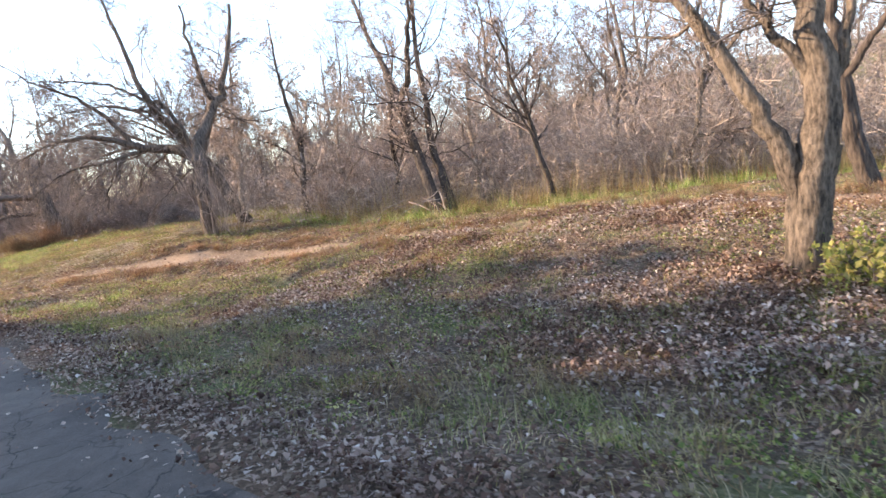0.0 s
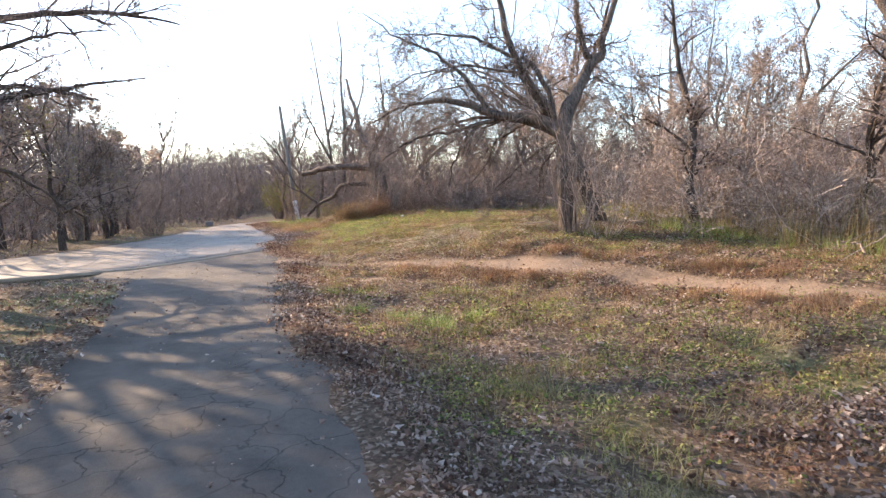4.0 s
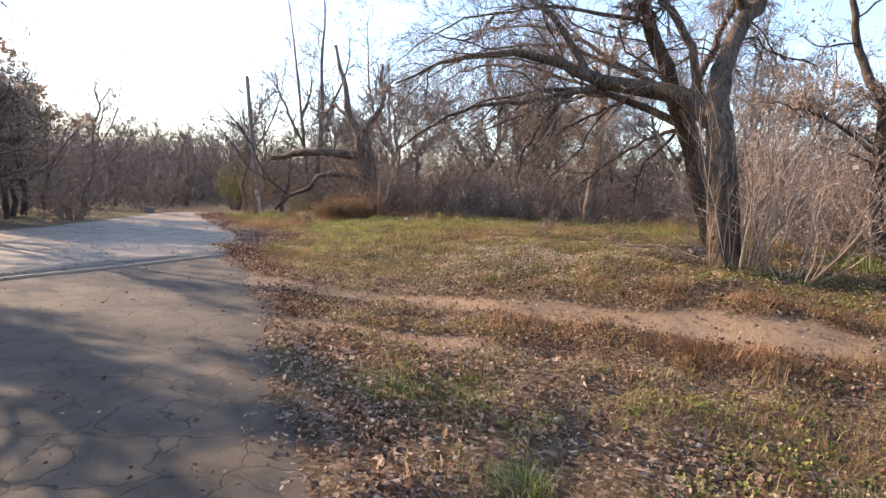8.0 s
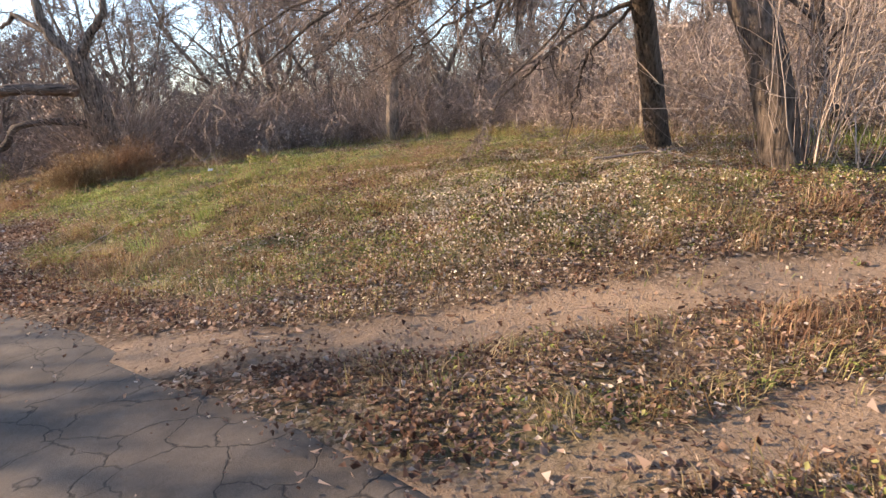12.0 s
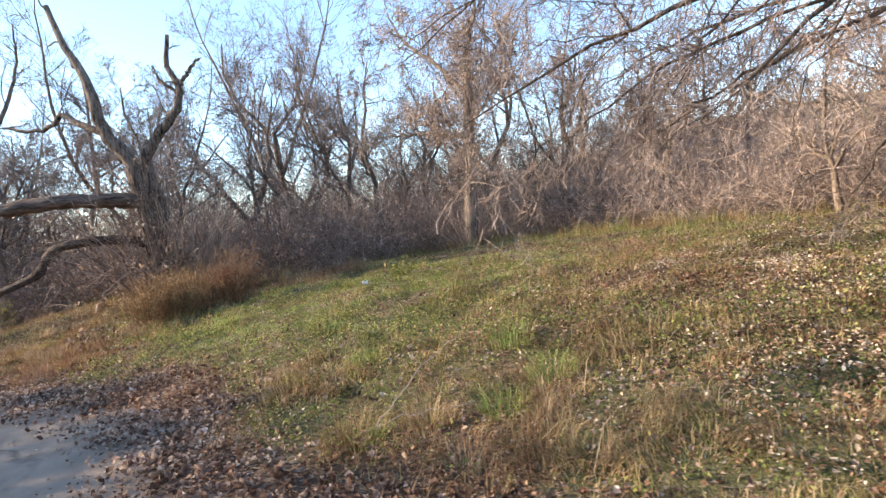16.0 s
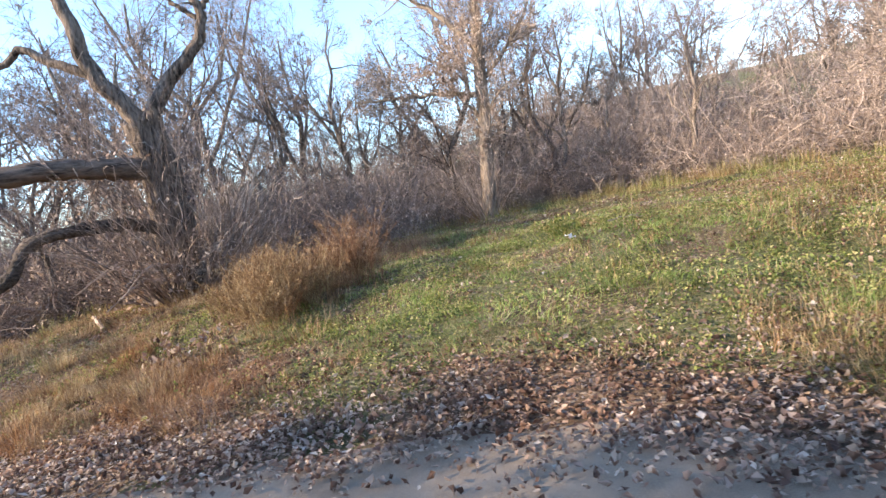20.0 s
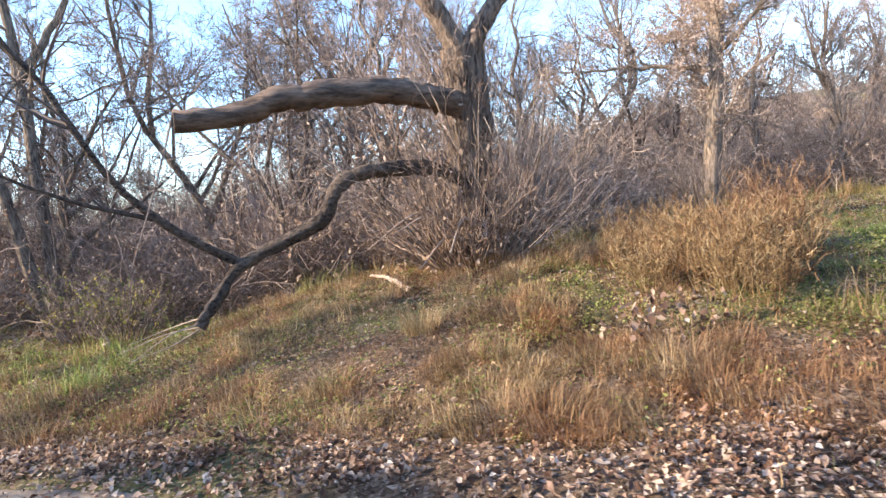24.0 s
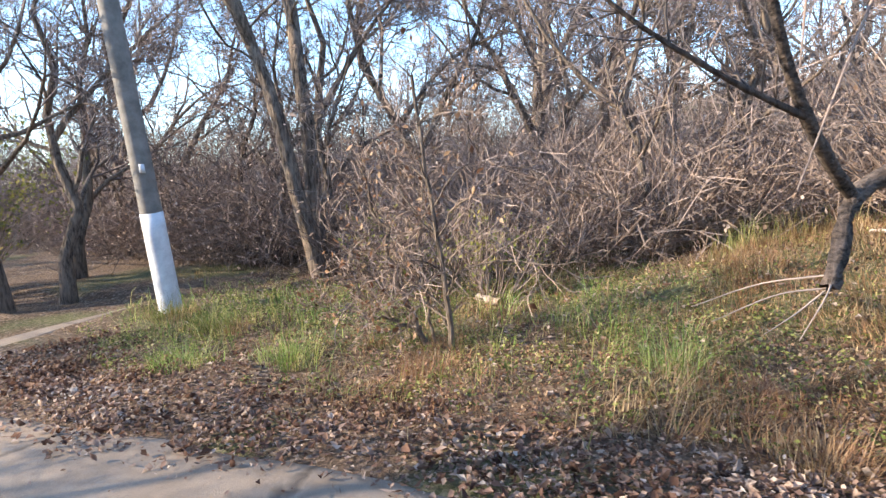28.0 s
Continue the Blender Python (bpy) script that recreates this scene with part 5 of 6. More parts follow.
x, y = scatter(rng, 3600, 28, 100, -40, 85, lambda x, y: (x > woods_edge(y) + 12) * (0.3 + 0.7 * vnoise(x, y, 4, 16)))
brush("hill_brush", "brown scrub over the hillside", rng, x, y, 4.4, TWIG_FAR, 7, 0.026)


# ---- single bushes beside the road ----
def bush(name, x, y, label, n, reach, spread, material, seed, leaves=0, leaf_mat=None, forks=6, r=0.010, size=0.06):
    rng = np.random.default_rng(seed)
    root = tree_root(name, x, y, label, "bush")
    _, P2 = sprouts("stem_tangle", rng, np.zeros(3), n, reach, spread, (0, 0), r, material, root, 0.0, forks)
    if leaves:
        pick, t = rng.integers(0, len(P2), leaves), rng.integers(1, 4, leaves)
        tagged(part("foliage", leaf_mesh("foliage", rng, P2[pick, t] + rng.normal(size=(leaves, 3)) * 0.05, size), leaf_mat or DRY_LEAF, root), kind="stuff")
    return root


hero("bare_bush", 4.9, 42.2, "bare reddish-brown bush with two thin stems in green grass",
    ([(4.88, 42.15, -1.2), (4.86, 42.2, -0.4), (4.8, 42.3, 0.5), (4.76, 42.38, 1.4)], 0.035, 0.014),
    [([(5.15, 42.55, -1.2), (5.05, 42.75, -0.6), (4.98, 42.9, 0.0), (4.9, 43.1, 0.7)], 0.03, 0.01),
     ([(5.05, 42.4, -1.15), (5.0, 42.5, -0.4), (5.1, 42.5, 0.6)], 0.018, 0.008),
     ([(5.12, 42.6, -1.0), (4.9, 43.0, -0.86), (4.75, 43.5, -0.72)], 0.022, 0.007)],
    BARK_GREY, 81, (17, 7, 5), twig_mat=SPROUT, leaves=300, leaf_mat=RUSTY, stem=True, tw_len=0.55, t0=0.1, up=0.03, stout=0.012)
bush("bramble", 7.2, 42.6, "leafy bramble at the thicket's edge", 40, 1.2, 0.9, TWIG, 82, 500, YELLOW)
bush("bramble", 7.6, 44.3, "leafy bramble at the thicket's edge", 50, 1.5, 0.9, TWIG, 83, 500, YELLOW)
bush("yellow_bush", 5.0, 52.3, "bush with yellow-green leaves behind the path", 40, 3.2, 0.7, TWIG, 84, 2200, YELLOW, 8, 0.014, 0.09)
bush("yellow_bush", 6.2, 53.5, "bush with yellow-green leaves by the bare trees", 40, 3.4, 0.8, TWIG, 85, 2000, YELLOW, 8, 0.014, 0.09)
for i, (x, y, h) in enumerate(((7.9, 32.65, 1.05), (7.75, 32.95, 0.8))):
    bush("rust_weed", x, y, "clump of tall rust-brown dead weeds", 130, h, 0.16, RUSTY, 86 + i, 160, RUSTY, 3, 0.003, 0.02)
for i, (x, y, h) in enumerate(((6.6, 33.4, 0.85), (6.25, 33.2, 0.7), (7.1, 33.5, 0.8), (6.8, 34.1, 0.6), (6.9, 32.9, 0.75), (7.5, 33.8, 0.8), (7.9, 34.4, 0.7))):
    bush("golden_weed", x, y, "wispy golden-brown dead weeds", 110, h, 0.34, GOLDEN, 190 + i, 260, GOLDEN, 5, 0.0022, 0.014)
bush("brown_weed", 5.62, 33.94, "crumpled weed with brown dead leaves", 26, 0.46, 0.9, RUST, 95, 170, LITTER, 3, 0.004, 0.085)
bush("road_shrub", -2.4, 37.9, "small dark shrub beside the road", 60, 0.9, 0.9, TWIG, 96, 300, STRAW, 6)
bush("ivy_clump", 6.9, 0.6, "yellow-green leafy bush at a tree's foot", 40, 0.5, 1.4, TWIG, 97, 900, YELLOW, 4, 0.004, 0.08)
bush("nettle_clump", 9.5, 29.6, "low dark-green leafy weed on the mound", 40, 0.35, 1.0, GREEN, 98, 260, GREEN, 4, 0.004, 0.07)


# ---- grass ----
def blades(name, label, rng, x, y, height, width, material, lean=0.5):
    n = len(x)
    z = ground_z(x, y) - 0.01
    a = rng.uniform(0, 2 * np.pi, n)
    comb = 12 * (vnoise(x, y, 0.8, 51) + 0.5 * vnoise(x, y, 0.3, 52))
    h = height * rng.uniform(0.4, 1.3, n) * (0.45 + 1.1 * sm(0.2, 0.8, vnoise(x, y, 0.4, 53)))
    w = width * rng.uniform(0.6, 1.3, n)
    bend = lean * h * rng.uniform(0.2, 1.3, n)
    b = comb + rng.normal(0, 0.7, n)
    a = b + np.pi / 2 + rng.normal(0, 0.5, n)
    foot = np.stack([x, y, z], -1)
    side = np.stack([np.cos(a) * w, np.sin(a) * w, 0 * w], -1)
    off = np.stack([np.cos(b), np.sin(b), 0 * b], -1)
    rise = h / np.sqrt(1 + 1.3 * (bend / (h + 1e-6)) ** 2)
    mid = foot + off * (0.35 * bend)[:, None] + np.array([0, 0, 1.0]) * (0.7 * rise)[:, None]
    top = foot + off * bend[:, None] + np.array([0, 0, 1.0]) * (rise * 0.95)[:, None]
    V = np.stack([foot - side, foot + side, mid - 0.7 * side, mid + 0.7 * side, top], 1).reshape(-1, 3)
    i = (np.arange(n) * 5)[:, None]
    me = mesh_from(name, V, np.concatenate([i + np.array([[0, 1, 3]]), i + np.array([[0, 3, 2]]), i + np.array([[2, 3, 4]])]))
    me.materials.append(material)
    tagged(new(name, me), label, "grass", kind="stuff")


def off_road(x, y, gap=0.0):
    return ((x > ROAD_R(y) + gap) | (x < ROAD_L(y) - gap)) & (np.abs(x) < 60)


def bare(x, y):
    return 1 - 0.93 * sm(0.25, 0.7, dirt_mask(x, y))


def tuft(x, y, k=0):
    """Grass stands in tufts, and thin where the leaves lie thick."""
    side = x - ROAD_R(y)
    thick = np.exp(-(np.maximum(side - 0.2, 0) / (0.5 + 0.8 * sm(24, 30, y) * (1 - 0.65 * sm(32, 35, y)))) ** 2) * (side > 0)
    return (1 - 0.85 * thick) * (0.2 + 0.8 * sm(0.35, 0.65, vnoise(x, y, 0.35, 20 + k)))


def inside(x, y, past=0.5):
    return x < woods_edge(y) + past


def greens(x, y):
    return 1 - 0.75 * dry_zone(x, y)


def wild(x, y, k):
    """Soft patches at two scales."""
    return 0.15 + 0.85 * sm(0.3, 0.75, 0.6 * vnoise(x, y, 1.9, k) + 0.4 * vnoise(x, y, 0.6, k + 1))


def slope(x, y):
    """The smooth green flank of the mound, where few leaves lie."""
    lo = np.interp(y, [24, 27, 29, 31, 34], [6.5, 5.4, 4.6, 5.2, 6.2]) + 0.9 * (vnoise(x, y, 1.1, 77) - 0.5)
    return sm(-0.2, 0.7, x - lo) * sm(24.5, 27.5, y) * (1 - sm(32.6, 34.2, y)) * (1 - sm(11, 14, x))


rng = np.random.default_rng(100)
x, y = scatter(rng, 75000, 1.5, 18, 12, 48, lambda x, y: off_road(x, y, 0.5) * bare(x, y) * (0.15 + 0.85 * sm(0.2, 0.85, green_mask(x, y))) * tuft(x, y) * (1 - 0.5 * sm(9, 16, x)) * (1 - 0.75 * sm(31.5, 34, y) * (1 - sm(38, 40, y))) * (1 - 0.6 * sm(37, 39, y)) * inside(x, y))
blades("lush_grass", "green autumn grass with dry tips", rng, x, y, 0.09 + 0.02 * sm(37, 39, y), 0.004, GREEN, 1.5)
x, y = scatter(rng, 20000, 1.2, 16, -2, 16, lambda x, y: off_road(x, y, 0.2) * bare(x, y) * greens(x, y) * wild(x, y, 35) * tuft(x, y, 1) * (0.4 + 0.6 * sm(5, 9, y)) * inside(x, y))
blades("thin_grass", "thin olive turf in shade", rng, x, y, 0.085, 0.0038, GREEN, 1.2)
x, y = scatter(rng, 78000, 1.6, 14, -2, 25, lambda x, y: off_road(x, y, 0.35) * bare(x, y) * wild(x, y, 72) * tuft(x, y, 11) * (1 - 0.5 * sm(9, 14, y)) * inside(x, y))
blades("withered_grass", "withered rust-brown grass between the leaves", rng, x, y, 0.13 - 0.02 * sm(8, 13, y), 0.003, RUST, 1.4)
x, y = scatter(rng, 38000, 4, 16, 0, 19, lambda x, y: np.exp(-((seg_dist(x, y, RUT_FAR) - 0.75) / 0.35) ** 2) * bare(x, y) * wild(x, y, 78) * inside(x, y))
blades("rut_grass", "rust-red dead grass between the wheel ruts", rng, x, y, 0.13, 0.0035, RUSTY, 1.2)
x, y = scatter(rng, 90000, 1.2, 18, -2, 50, lambda x, y: off_road(x, y, 0.25) * bare(x, y) * tuft(x, y, 2) * (0.35 + 0.65 * vnoise(x, y, 1.8, 31)) * (1 - 0.7 * slope(x, y)) * inside(x, y, 1.0))
blades("dry_grass", "short dry straw-coloured grass", rng, x, y, 0.09, 0.003, STRAW, 1.4)
x, y = scatter(rng, 90000, 2.5, 12, 24, 43, lambda x, y: off_road(x, y, 0.8) * wild(x, y, 33) * np.maximum(sm(30, 33, y) * (1 - 0.45 * sm(35, 37, y)) * (1 - 0.6 * sm(39, 41, y)), 0.25) * inside(x, y) * (1 - 0.6 * green_mask(x, y)) * (1 - 0.9 * slope(x, y)))
blades("rust_grass", "rust-brown and golden dead grass about the broken tree", rng, x, y, 0.14 + 0.17 * sm(0.45, 0.8, vnoise(x, y, 1.2, 37)), 0.0032, GOLDEN, 1.3)
x, y = scatter(rng, 60000, 3.0, 14, 24, 48, lambda x, y: off_road(x, y, 0.9) * (0.35 + 0.65 * tuft(x, y, 8)) * np.maximum(slope(x, y), 0.3 * wild(x, y, 38) * sm(39, 42, y)) * inside(x, y, 0))
blades("bright_grass", "bright sunlit grass lying in long tufts", rng, x, y, 0.085, 0.0038, LUSH, 2.0)
x, y = scatter(rng, 1800, 3.5, 8, 40, 48, lambda x, y: off_road(x, y, 1.3) * tuft(x, y, 9) * wild(x, y, 40) * inside(x, y, -1))
blades("tall_grass", "tall uncut green grass about the pole", rng, x, y, 0.30, 0.004, LUSH, 1.0)
x, y = scatter(rng, 30000, 2.3, 10, 17.5, 28, lambda x, y: off_road(x, y, 0.3) * bare(x, y) * wild(x, y, 74) * tuft(x, y, 12) * (1 - 0.8 * slope(x, y)))
blades("gold_grass", "sun-bleached golden grass on the near side of the mound", rng, x, y, 0.12, 0.0032, STRAW, 1.4)
x, y = scatter(rng, 7000, 11, 21, 24, 36, lambda x, y: (x < woods_edge(y) + 1.5) * sm(-4.5, -1.0, x - woods_edge(y)) * tuft(x, y, 4))
blades("tall_straw", "tall dull-brown dead weeds at the edge of the mound", rng, x, y, 0.42 * (0.3 + 0.8 * vnoise(x, y, 1.5, 61)), 0.0035, RUST, 0.6)
x, y = scatter(rng, 14000, 5, 20, -4, 40, lambda x, y: np.exp(-((x - woods_edge(y)) / 0.9) ** 2) * tuft(x, y, 5) * wild(x, y, 62))
blades("edge_grass", "knee-high brown grass along the brush", rng, x, y, 0.34, 0.0035, RUST, 0.6)
x, y = scatter(rng, 4200, 8, 18, -3, 18, lambda x, y: np.exp(-((x - woods_edge(y) - 0.2) / 0.7) ** 2) * wild(x, y, 84) * tuft(x, y, 13))
blades("dry_reeds", "waist-high pale dry stalks before the brush", rng, x, y, 0.8, 0.0038, STRAW, 0.35)
x, y = scatter(rng, 9000, 7, 18, -3, 18, lambda x, y: np.exp(-((x - woods_edge(y) + 0.9) / 0.6) ** 2) * wild(x, y, 86))
blades("edge_green", "rank olive-green grass at the foot of the brush", rng, x, y, 0.24, 0.004, LUSH, 0.9)
x, y = scatter(rng, 14000, -12, 0.5, -3, 50, lambda x, y: (x < ROAD_L(y) - 0.2) * (x > far_edge(y) - 3) * tuft(x, y, 6) * ((y < 20) | (y > 26)))
blades("left_grass", "dry grass on the left bank", rng, x, y, 0.10, 0.004, RUST, 0.9)


def tussock(name, label, x, y, n, h, wide, material, seed, lean=(0.0, 0.0)):
    """One tuft of arching blades."""
    rng = np.random.default_rng(seed)
    a, out = rng.uniform(0, 2 * np.pi, n), np.sqrt(rng.random(n))
    foot = np.stack([wide * out * np.cos(a), wide * out * np.sin(a), 0 * a - 0.03], -1)
    way = np.stack([np.cos(a) * 0.6 + lean[0], np.sin(a) * 0.6 + lean[1], 0 * a], -1) + rng.normal(size=(n, 3)) * 0.35
    tall = h * rng.uniform(0.4, 1.1, n)
    side = np.cross(way, [0, 0, 1.0])
    side = side / (np.linalg.norm(side, axis=1, keepdims=True) + 1e-6) * rng.uniform(0.0018, 0.004, n)[:, None]
    rows = []
    for t in (0.0, 0.35, 0.7, 1.0):
        c = foot + way * (tall * 0.8 * t ** 1.8)[:, None] + np.array([0, 0, 1.0]) * (tall * (1.25 * t - 0.5 * t * t))[:, None]
        rows += [c - side * (1.05 - t), c + side * (1.05 - t)]
    V = np.stack(rows, 1).reshape(-1, 3)
    k = (np.arange(n) * 8)[:, None]
    me = mesh_from(name, V, np.concatenate([k + np.array([[2 * r, 2 * r + 1, 2 * r + 3, 2 * r + 2]]) for r in range(3)]))
    me.materials.append(material)
    ob = tagged(new(name, me), label, "grass tuft", "tufts of grass")
    ob.location = (x, y, float(ground_z(x, y)))


LANE_TUFTS = (
    (3.12, 13.7, 420, 0.22, 0.24, LUSH, "bright green grass tuft among fallen leaves"),
    (3.5, 13.35, 420, 0.24, 0.26, LUSH, "bright green grass tuft among fallen leaves"),
    (4.15, 13.35, 380, 0.2, 0.26, LUSH, "green grass tuft among fallen leaves"),
    (3.35, 13.0, 380, 0.2, 0.3, LUSH, "green grass tuft among fallen leaves"),
    (2.6, 14.3, 260, 0.16, 0.16, LUSH, "small green grass tuft by the lane"),
    (2.4, 15.8, 260, 0.14, 0.18, LUSH, "small dark-green grass tuft by the lane"),
    (3.9, 12.7, 320, 0.16, 0.3, GREEN, "olive grass tuft in thin turf"),
    (3.0, 2.6, 320, 0.16, 0.3, GREEN, "olive grass tuft in shade"),
    (4.6, 3.4, 320, 0.16, 0.3, GREEN, "olive grass tuft in shade"),
    (5.6, 5.2, 300, 0.18, 0.3, RUST, "withered brown grass tuft in shade"))
MOUND_TUFTS = (
    (3.3, 26.0, 420, 0.34, 0.26, RUST, "golden-brown dead grass tuft"),
    (3.75, 25.6, 380, 0.30, 0.24, STRAW, "straw-coloured tuft of dead grass"),
    (4.1, 25.1, 300, 0.34, 0.2, LUSH, "green grass tuft with pale tips"),
    (3.55, 24.55, 380, 0.28, 0.26, RUST, "rust-brown dead grass tuft"),
    (4.7, 24.9, 320, 0.3, 0.22, LUSH, "green grass tuft with pale tips"),
    (5.4, 25.6, 320, 0.3, 0.25, LUSH, "green grass tuft with pale tips"),
    (5.0, 27.2, 320, 0.28, 0.25, LUSH, "green grass tuft lying over"),
    (6.0, 29.0, 320, 0.15, 0.28, LUSH, "green grass tuft lying over"),
    (7.2, 30.2, 320, 0.15, 0.3, LUSH, "green grass tuft lying over"),
    (6.4, 31.2, 320, 0.15, 0.3, LUSH, "green grass tuft lying over"))
VERGE_TUFTS = (
    (4.5, 36.8, 360, 0.28, 0.25, GOLDEN, "golden-brown dead grass tuft"),
    (3.9, 38.6, 420, 0.3, 0.24, RUSTY, "rust-brown dead grass tuft"),
    (5.0, 34.45, 360, 0.25, 0.3, GOLDEN, "golden-brown dead grass tuft"),
    (5.2, 35.4, 340, 0.3, 0.22, STRAW, "straw-coloured tuft of dead grass"),
    (5.0, 33.5, 360, 0.26, 0.28, RUSTY, "rust-brown dead grass tuft"),
    (5.9, 36.5, 360, 0.36, 0.22, STRAW, "straw-coloured tuft of dead grass"),
    (4.5, 37.9, 320, 0.24, 0.25, GOLDEN, "golden-brown dead grass tuft"),
    (4.45, 42.2, 360, 0.26, 0.26, RUSTY, "rust-brown dead grass tuft at the bush"),
    (5.05, 45.2, 480, 0.36, 0.36, GREEN, "tall green grass tuft by the pole"),
    (5.4, 46.5, 420, 0.34, 0.34, GREEN, "tall green grass tuft by the pole"),
    (3.55, 39.4, 360, 0.28, 0.24, GOLDEN, "golden-brown dead grass tuft"),
    (4.65, 40.2, 340, 0.32, 0.25, LUSH, "green tuft of uncut grass"),
    (5.1, 35.7, 300, 0.26, 0.24, GOLDEN, "golden-brown dead grass tuft"),
    (4.6, 33.5, 320, 0.24, 0.3, GOLDEN, "golden-brown dead grass tuft"),
    (4.0, 35.2, 320, 0.22, 0.3, GOLDEN, "golden-brown dead grass tuft"),
    (4.3, 43.6, 380, 0.32, 0.3, LUSH, "green tuft of uncut grass"),
    (3.9, 44.6, 380, 0.28, 0.3, LUSH, "green tuft of uncut grass"))
for i, (x, y, n, h, wide, mat, label) in enumerate(LANE_TUFTS + MOUND_TUFTS + VERGE_TUFTS):
    tussock("grass_tuft", label, x, y, n, h, wide, mat, 300 + i, (0.15 * math.cos(i * 2.3), 0.15 * math.sin(i * 2.3)))


def weed_patch(name, label, rng, n, box, density, material, size, tall, each=9):
    """Low broad-leaved weeds: whorls of leaves about short stems."""
    cx, cy = scatter(rng, n, *box, density)
    size_of = rng.uniform(0.5, 1.3, len(cx))
    who = np.repeat(np.arange(len(cx)), each)
    a, out = rng.uniform(0, 2 * np.pi, len(who)), rng.random(len(who)) ** 0.6 * 0.11 * size_of[who]
    px, py = cx[who] + out * np.cos(a), cy[who] + out * np.sin(a)
    up = tall * size_of[who] * rng.uniform(0.15, 1.0, len(who)) * (0.4 + 0.9 * vnoise(px, py, 0.7, 63))
    me = leaf_mesh(name, rng, np.stack([px, py, ground_z(px, py) + up], -1), size, 0.35, 0.7)
    me.materials.append(material)
    tagged(new(name, me), label, "weeds", kind="stuff")


weed_patch("mound_weeds", "low broad-leaved green weeds on the mound", rng, 6500, (2.5, 17, 15, 36), lambda x, y: off_road(x, y, 0.7) * bare(x, y) * (1 - 0.5 * (1 - sm(4, 6, x))) * greens(x, y) * wild(x, y, 64) * np.clip(0.25 + green_mask(x, y), 0, 1) * inside(x, y, 0), WEED, 0.031, 0.13, 12)
weed_patch("shade_weeds", "dark green weeds among leaves in shade", rng, 2200, (1.9, 11, -1, 15), lambda x, y: off_road(x, y, 0.5) * bare(x, y) * greens(x, y) * wild(x, y, 66) ** 1.5 * inside(x, y, 0), WEED, 0.034, 0.12, 11)
weed_patch("shade_litter_weeds", "dead brown leafy weeds in the shade", rng, 5200, (1.9, 11, -2, 9), lambda x, y: off_road(x, y, 0.7) * wild(x, y, 80) * sm(3.0, 5.0, x) * inside(x, y, 0), LITTER, 0.05, 0.13, 10)
weed_patch("verge_weeds", "green weeds along the sunny verge", rng, 1600, (3, 9, 34, 48), lambda x, y: off_road(x, y, 0.9) * wild(x, y, 68) * inside(x, y, 0), WEED, 0.032, 0.14, 11)
weed_patch("rust_herbs", "withered rust-brown herbs in the turf", rng, 5200, (1.8, 14, 12, 45), lambda x, y: off_road(x, y, 0.4) * bare(x, y) * wild(x, y, 70) ** 1.6 * (1 - 0.85 * slope(x, y)) * inside(x, y, 0), RUSTY, 0.03, 0.14, 10)

# ---- fallen leaves ----
rng = np.random.default_rng(110)


def litter_density(x, y):
    ragged = 0.4 * (vnoise(x, y, 0.9, 45) - 0.5) + 0.3 * (vnoise(x, y, 0.3, 46) - 0.5)
    side = x - ROAD_R(y) + ragged + 0.55 * sm(25.5, 27.5, y) * (1 - sm(30.5, 32.5, y))
    d = 0.95 * np.exp(-(np.maximum(side - 0.25, 0) / (0.55 + 0.85 * sm(24, 30, y) * (1 - 0.65 * sm(32, 35, y)))) ** 2) * sm(-0.2, 0.25, side)
    d = np.maximum(d, 0.6 * np.exp(-((seg_dist(x, y, RUT_FAR) - 0.85 + 0.5 * ragged) / 0.5) ** 2) * sm(9, 15, y))
    d = np.maximum(d, 0.5 * sm(15, 17, y) * (1 - sm(20.5, 22.5, y)) * (1 - sm(3.0, 5.5, side)))
    d = np.maximum(d, 0.13 + 0.09 * sm(10, 16, y) + 0.3 * sm(0.4, 0.7, 0.6 * vnoise(x, y, 1.4, 41) + 0.4 * vnoise(x, y, 0.5, 47)))
    d = np.maximum(d, 0.45 * sm(0.35, 0.55, vnoise(x, y, 1.8, 42)) * (1 - sm(8, 14, y)))
    d = np.maximum(d, 0.95 * np.exp(-(((x - 8.0) / 3.2) ** 2 + ((y - 22.2) / 3.2) ** 2)))
    d = np.maximum(d, 0.34 * sm(35, 37, y) * (0.3 + 0.7 * vnoise(x, y, 0.8, 49)))
    d = np.maximum(d, 0.85 * np.exp(-(((x - 7.6) / 1.8) ** 2 + ((y - 37.0) / 1.8) ** 2)))
    d = d * (1 - 0.68 * (1 - sm(7, 12, y)) * sm(0.4, 1.6, side)) * (1 - 0.65 * sm(31, 34, y) * sm(0.9, 1.7, side)) * (1 - 0.85 * slope(x, y))
    return d * bare(x, y) ** 0.5 * (0.4 + 0.6 * sm(0.2, 0.7, vnoise(x, y, 0.5, 43))) * inside(x, y, 2) * off_road(x, y, -1.0) * sm(-0.42, -0.05, side)


x, y = scatter(rng, 130000, 0.7, 17, -1, 47, litter_density)
z = np.maximum(ground_z(x, y), np.where(x < ROAD_R(y) + 0.1, base_z(x, y) + 0.045, -9)) + rng.uniform(0.005, 0.05, len(x))
me = leaf_mesh("fallen_leaves", rng, np.stack([x, y, z], -1), (0.039 + 0.008 * sm(22, 27, y) * np.exp(-np.maximum(x - ROAD_R(y), 0) / 1.5)) * rng.uniform(0.5, 1.4, len(x)), 0.5, 1.4)
me.materials.append(LITTER)
tagged(new("fallen_leaves", me), "curled tan and brown fallen leaves lying thick by the road", "leaves", kind="stuff")
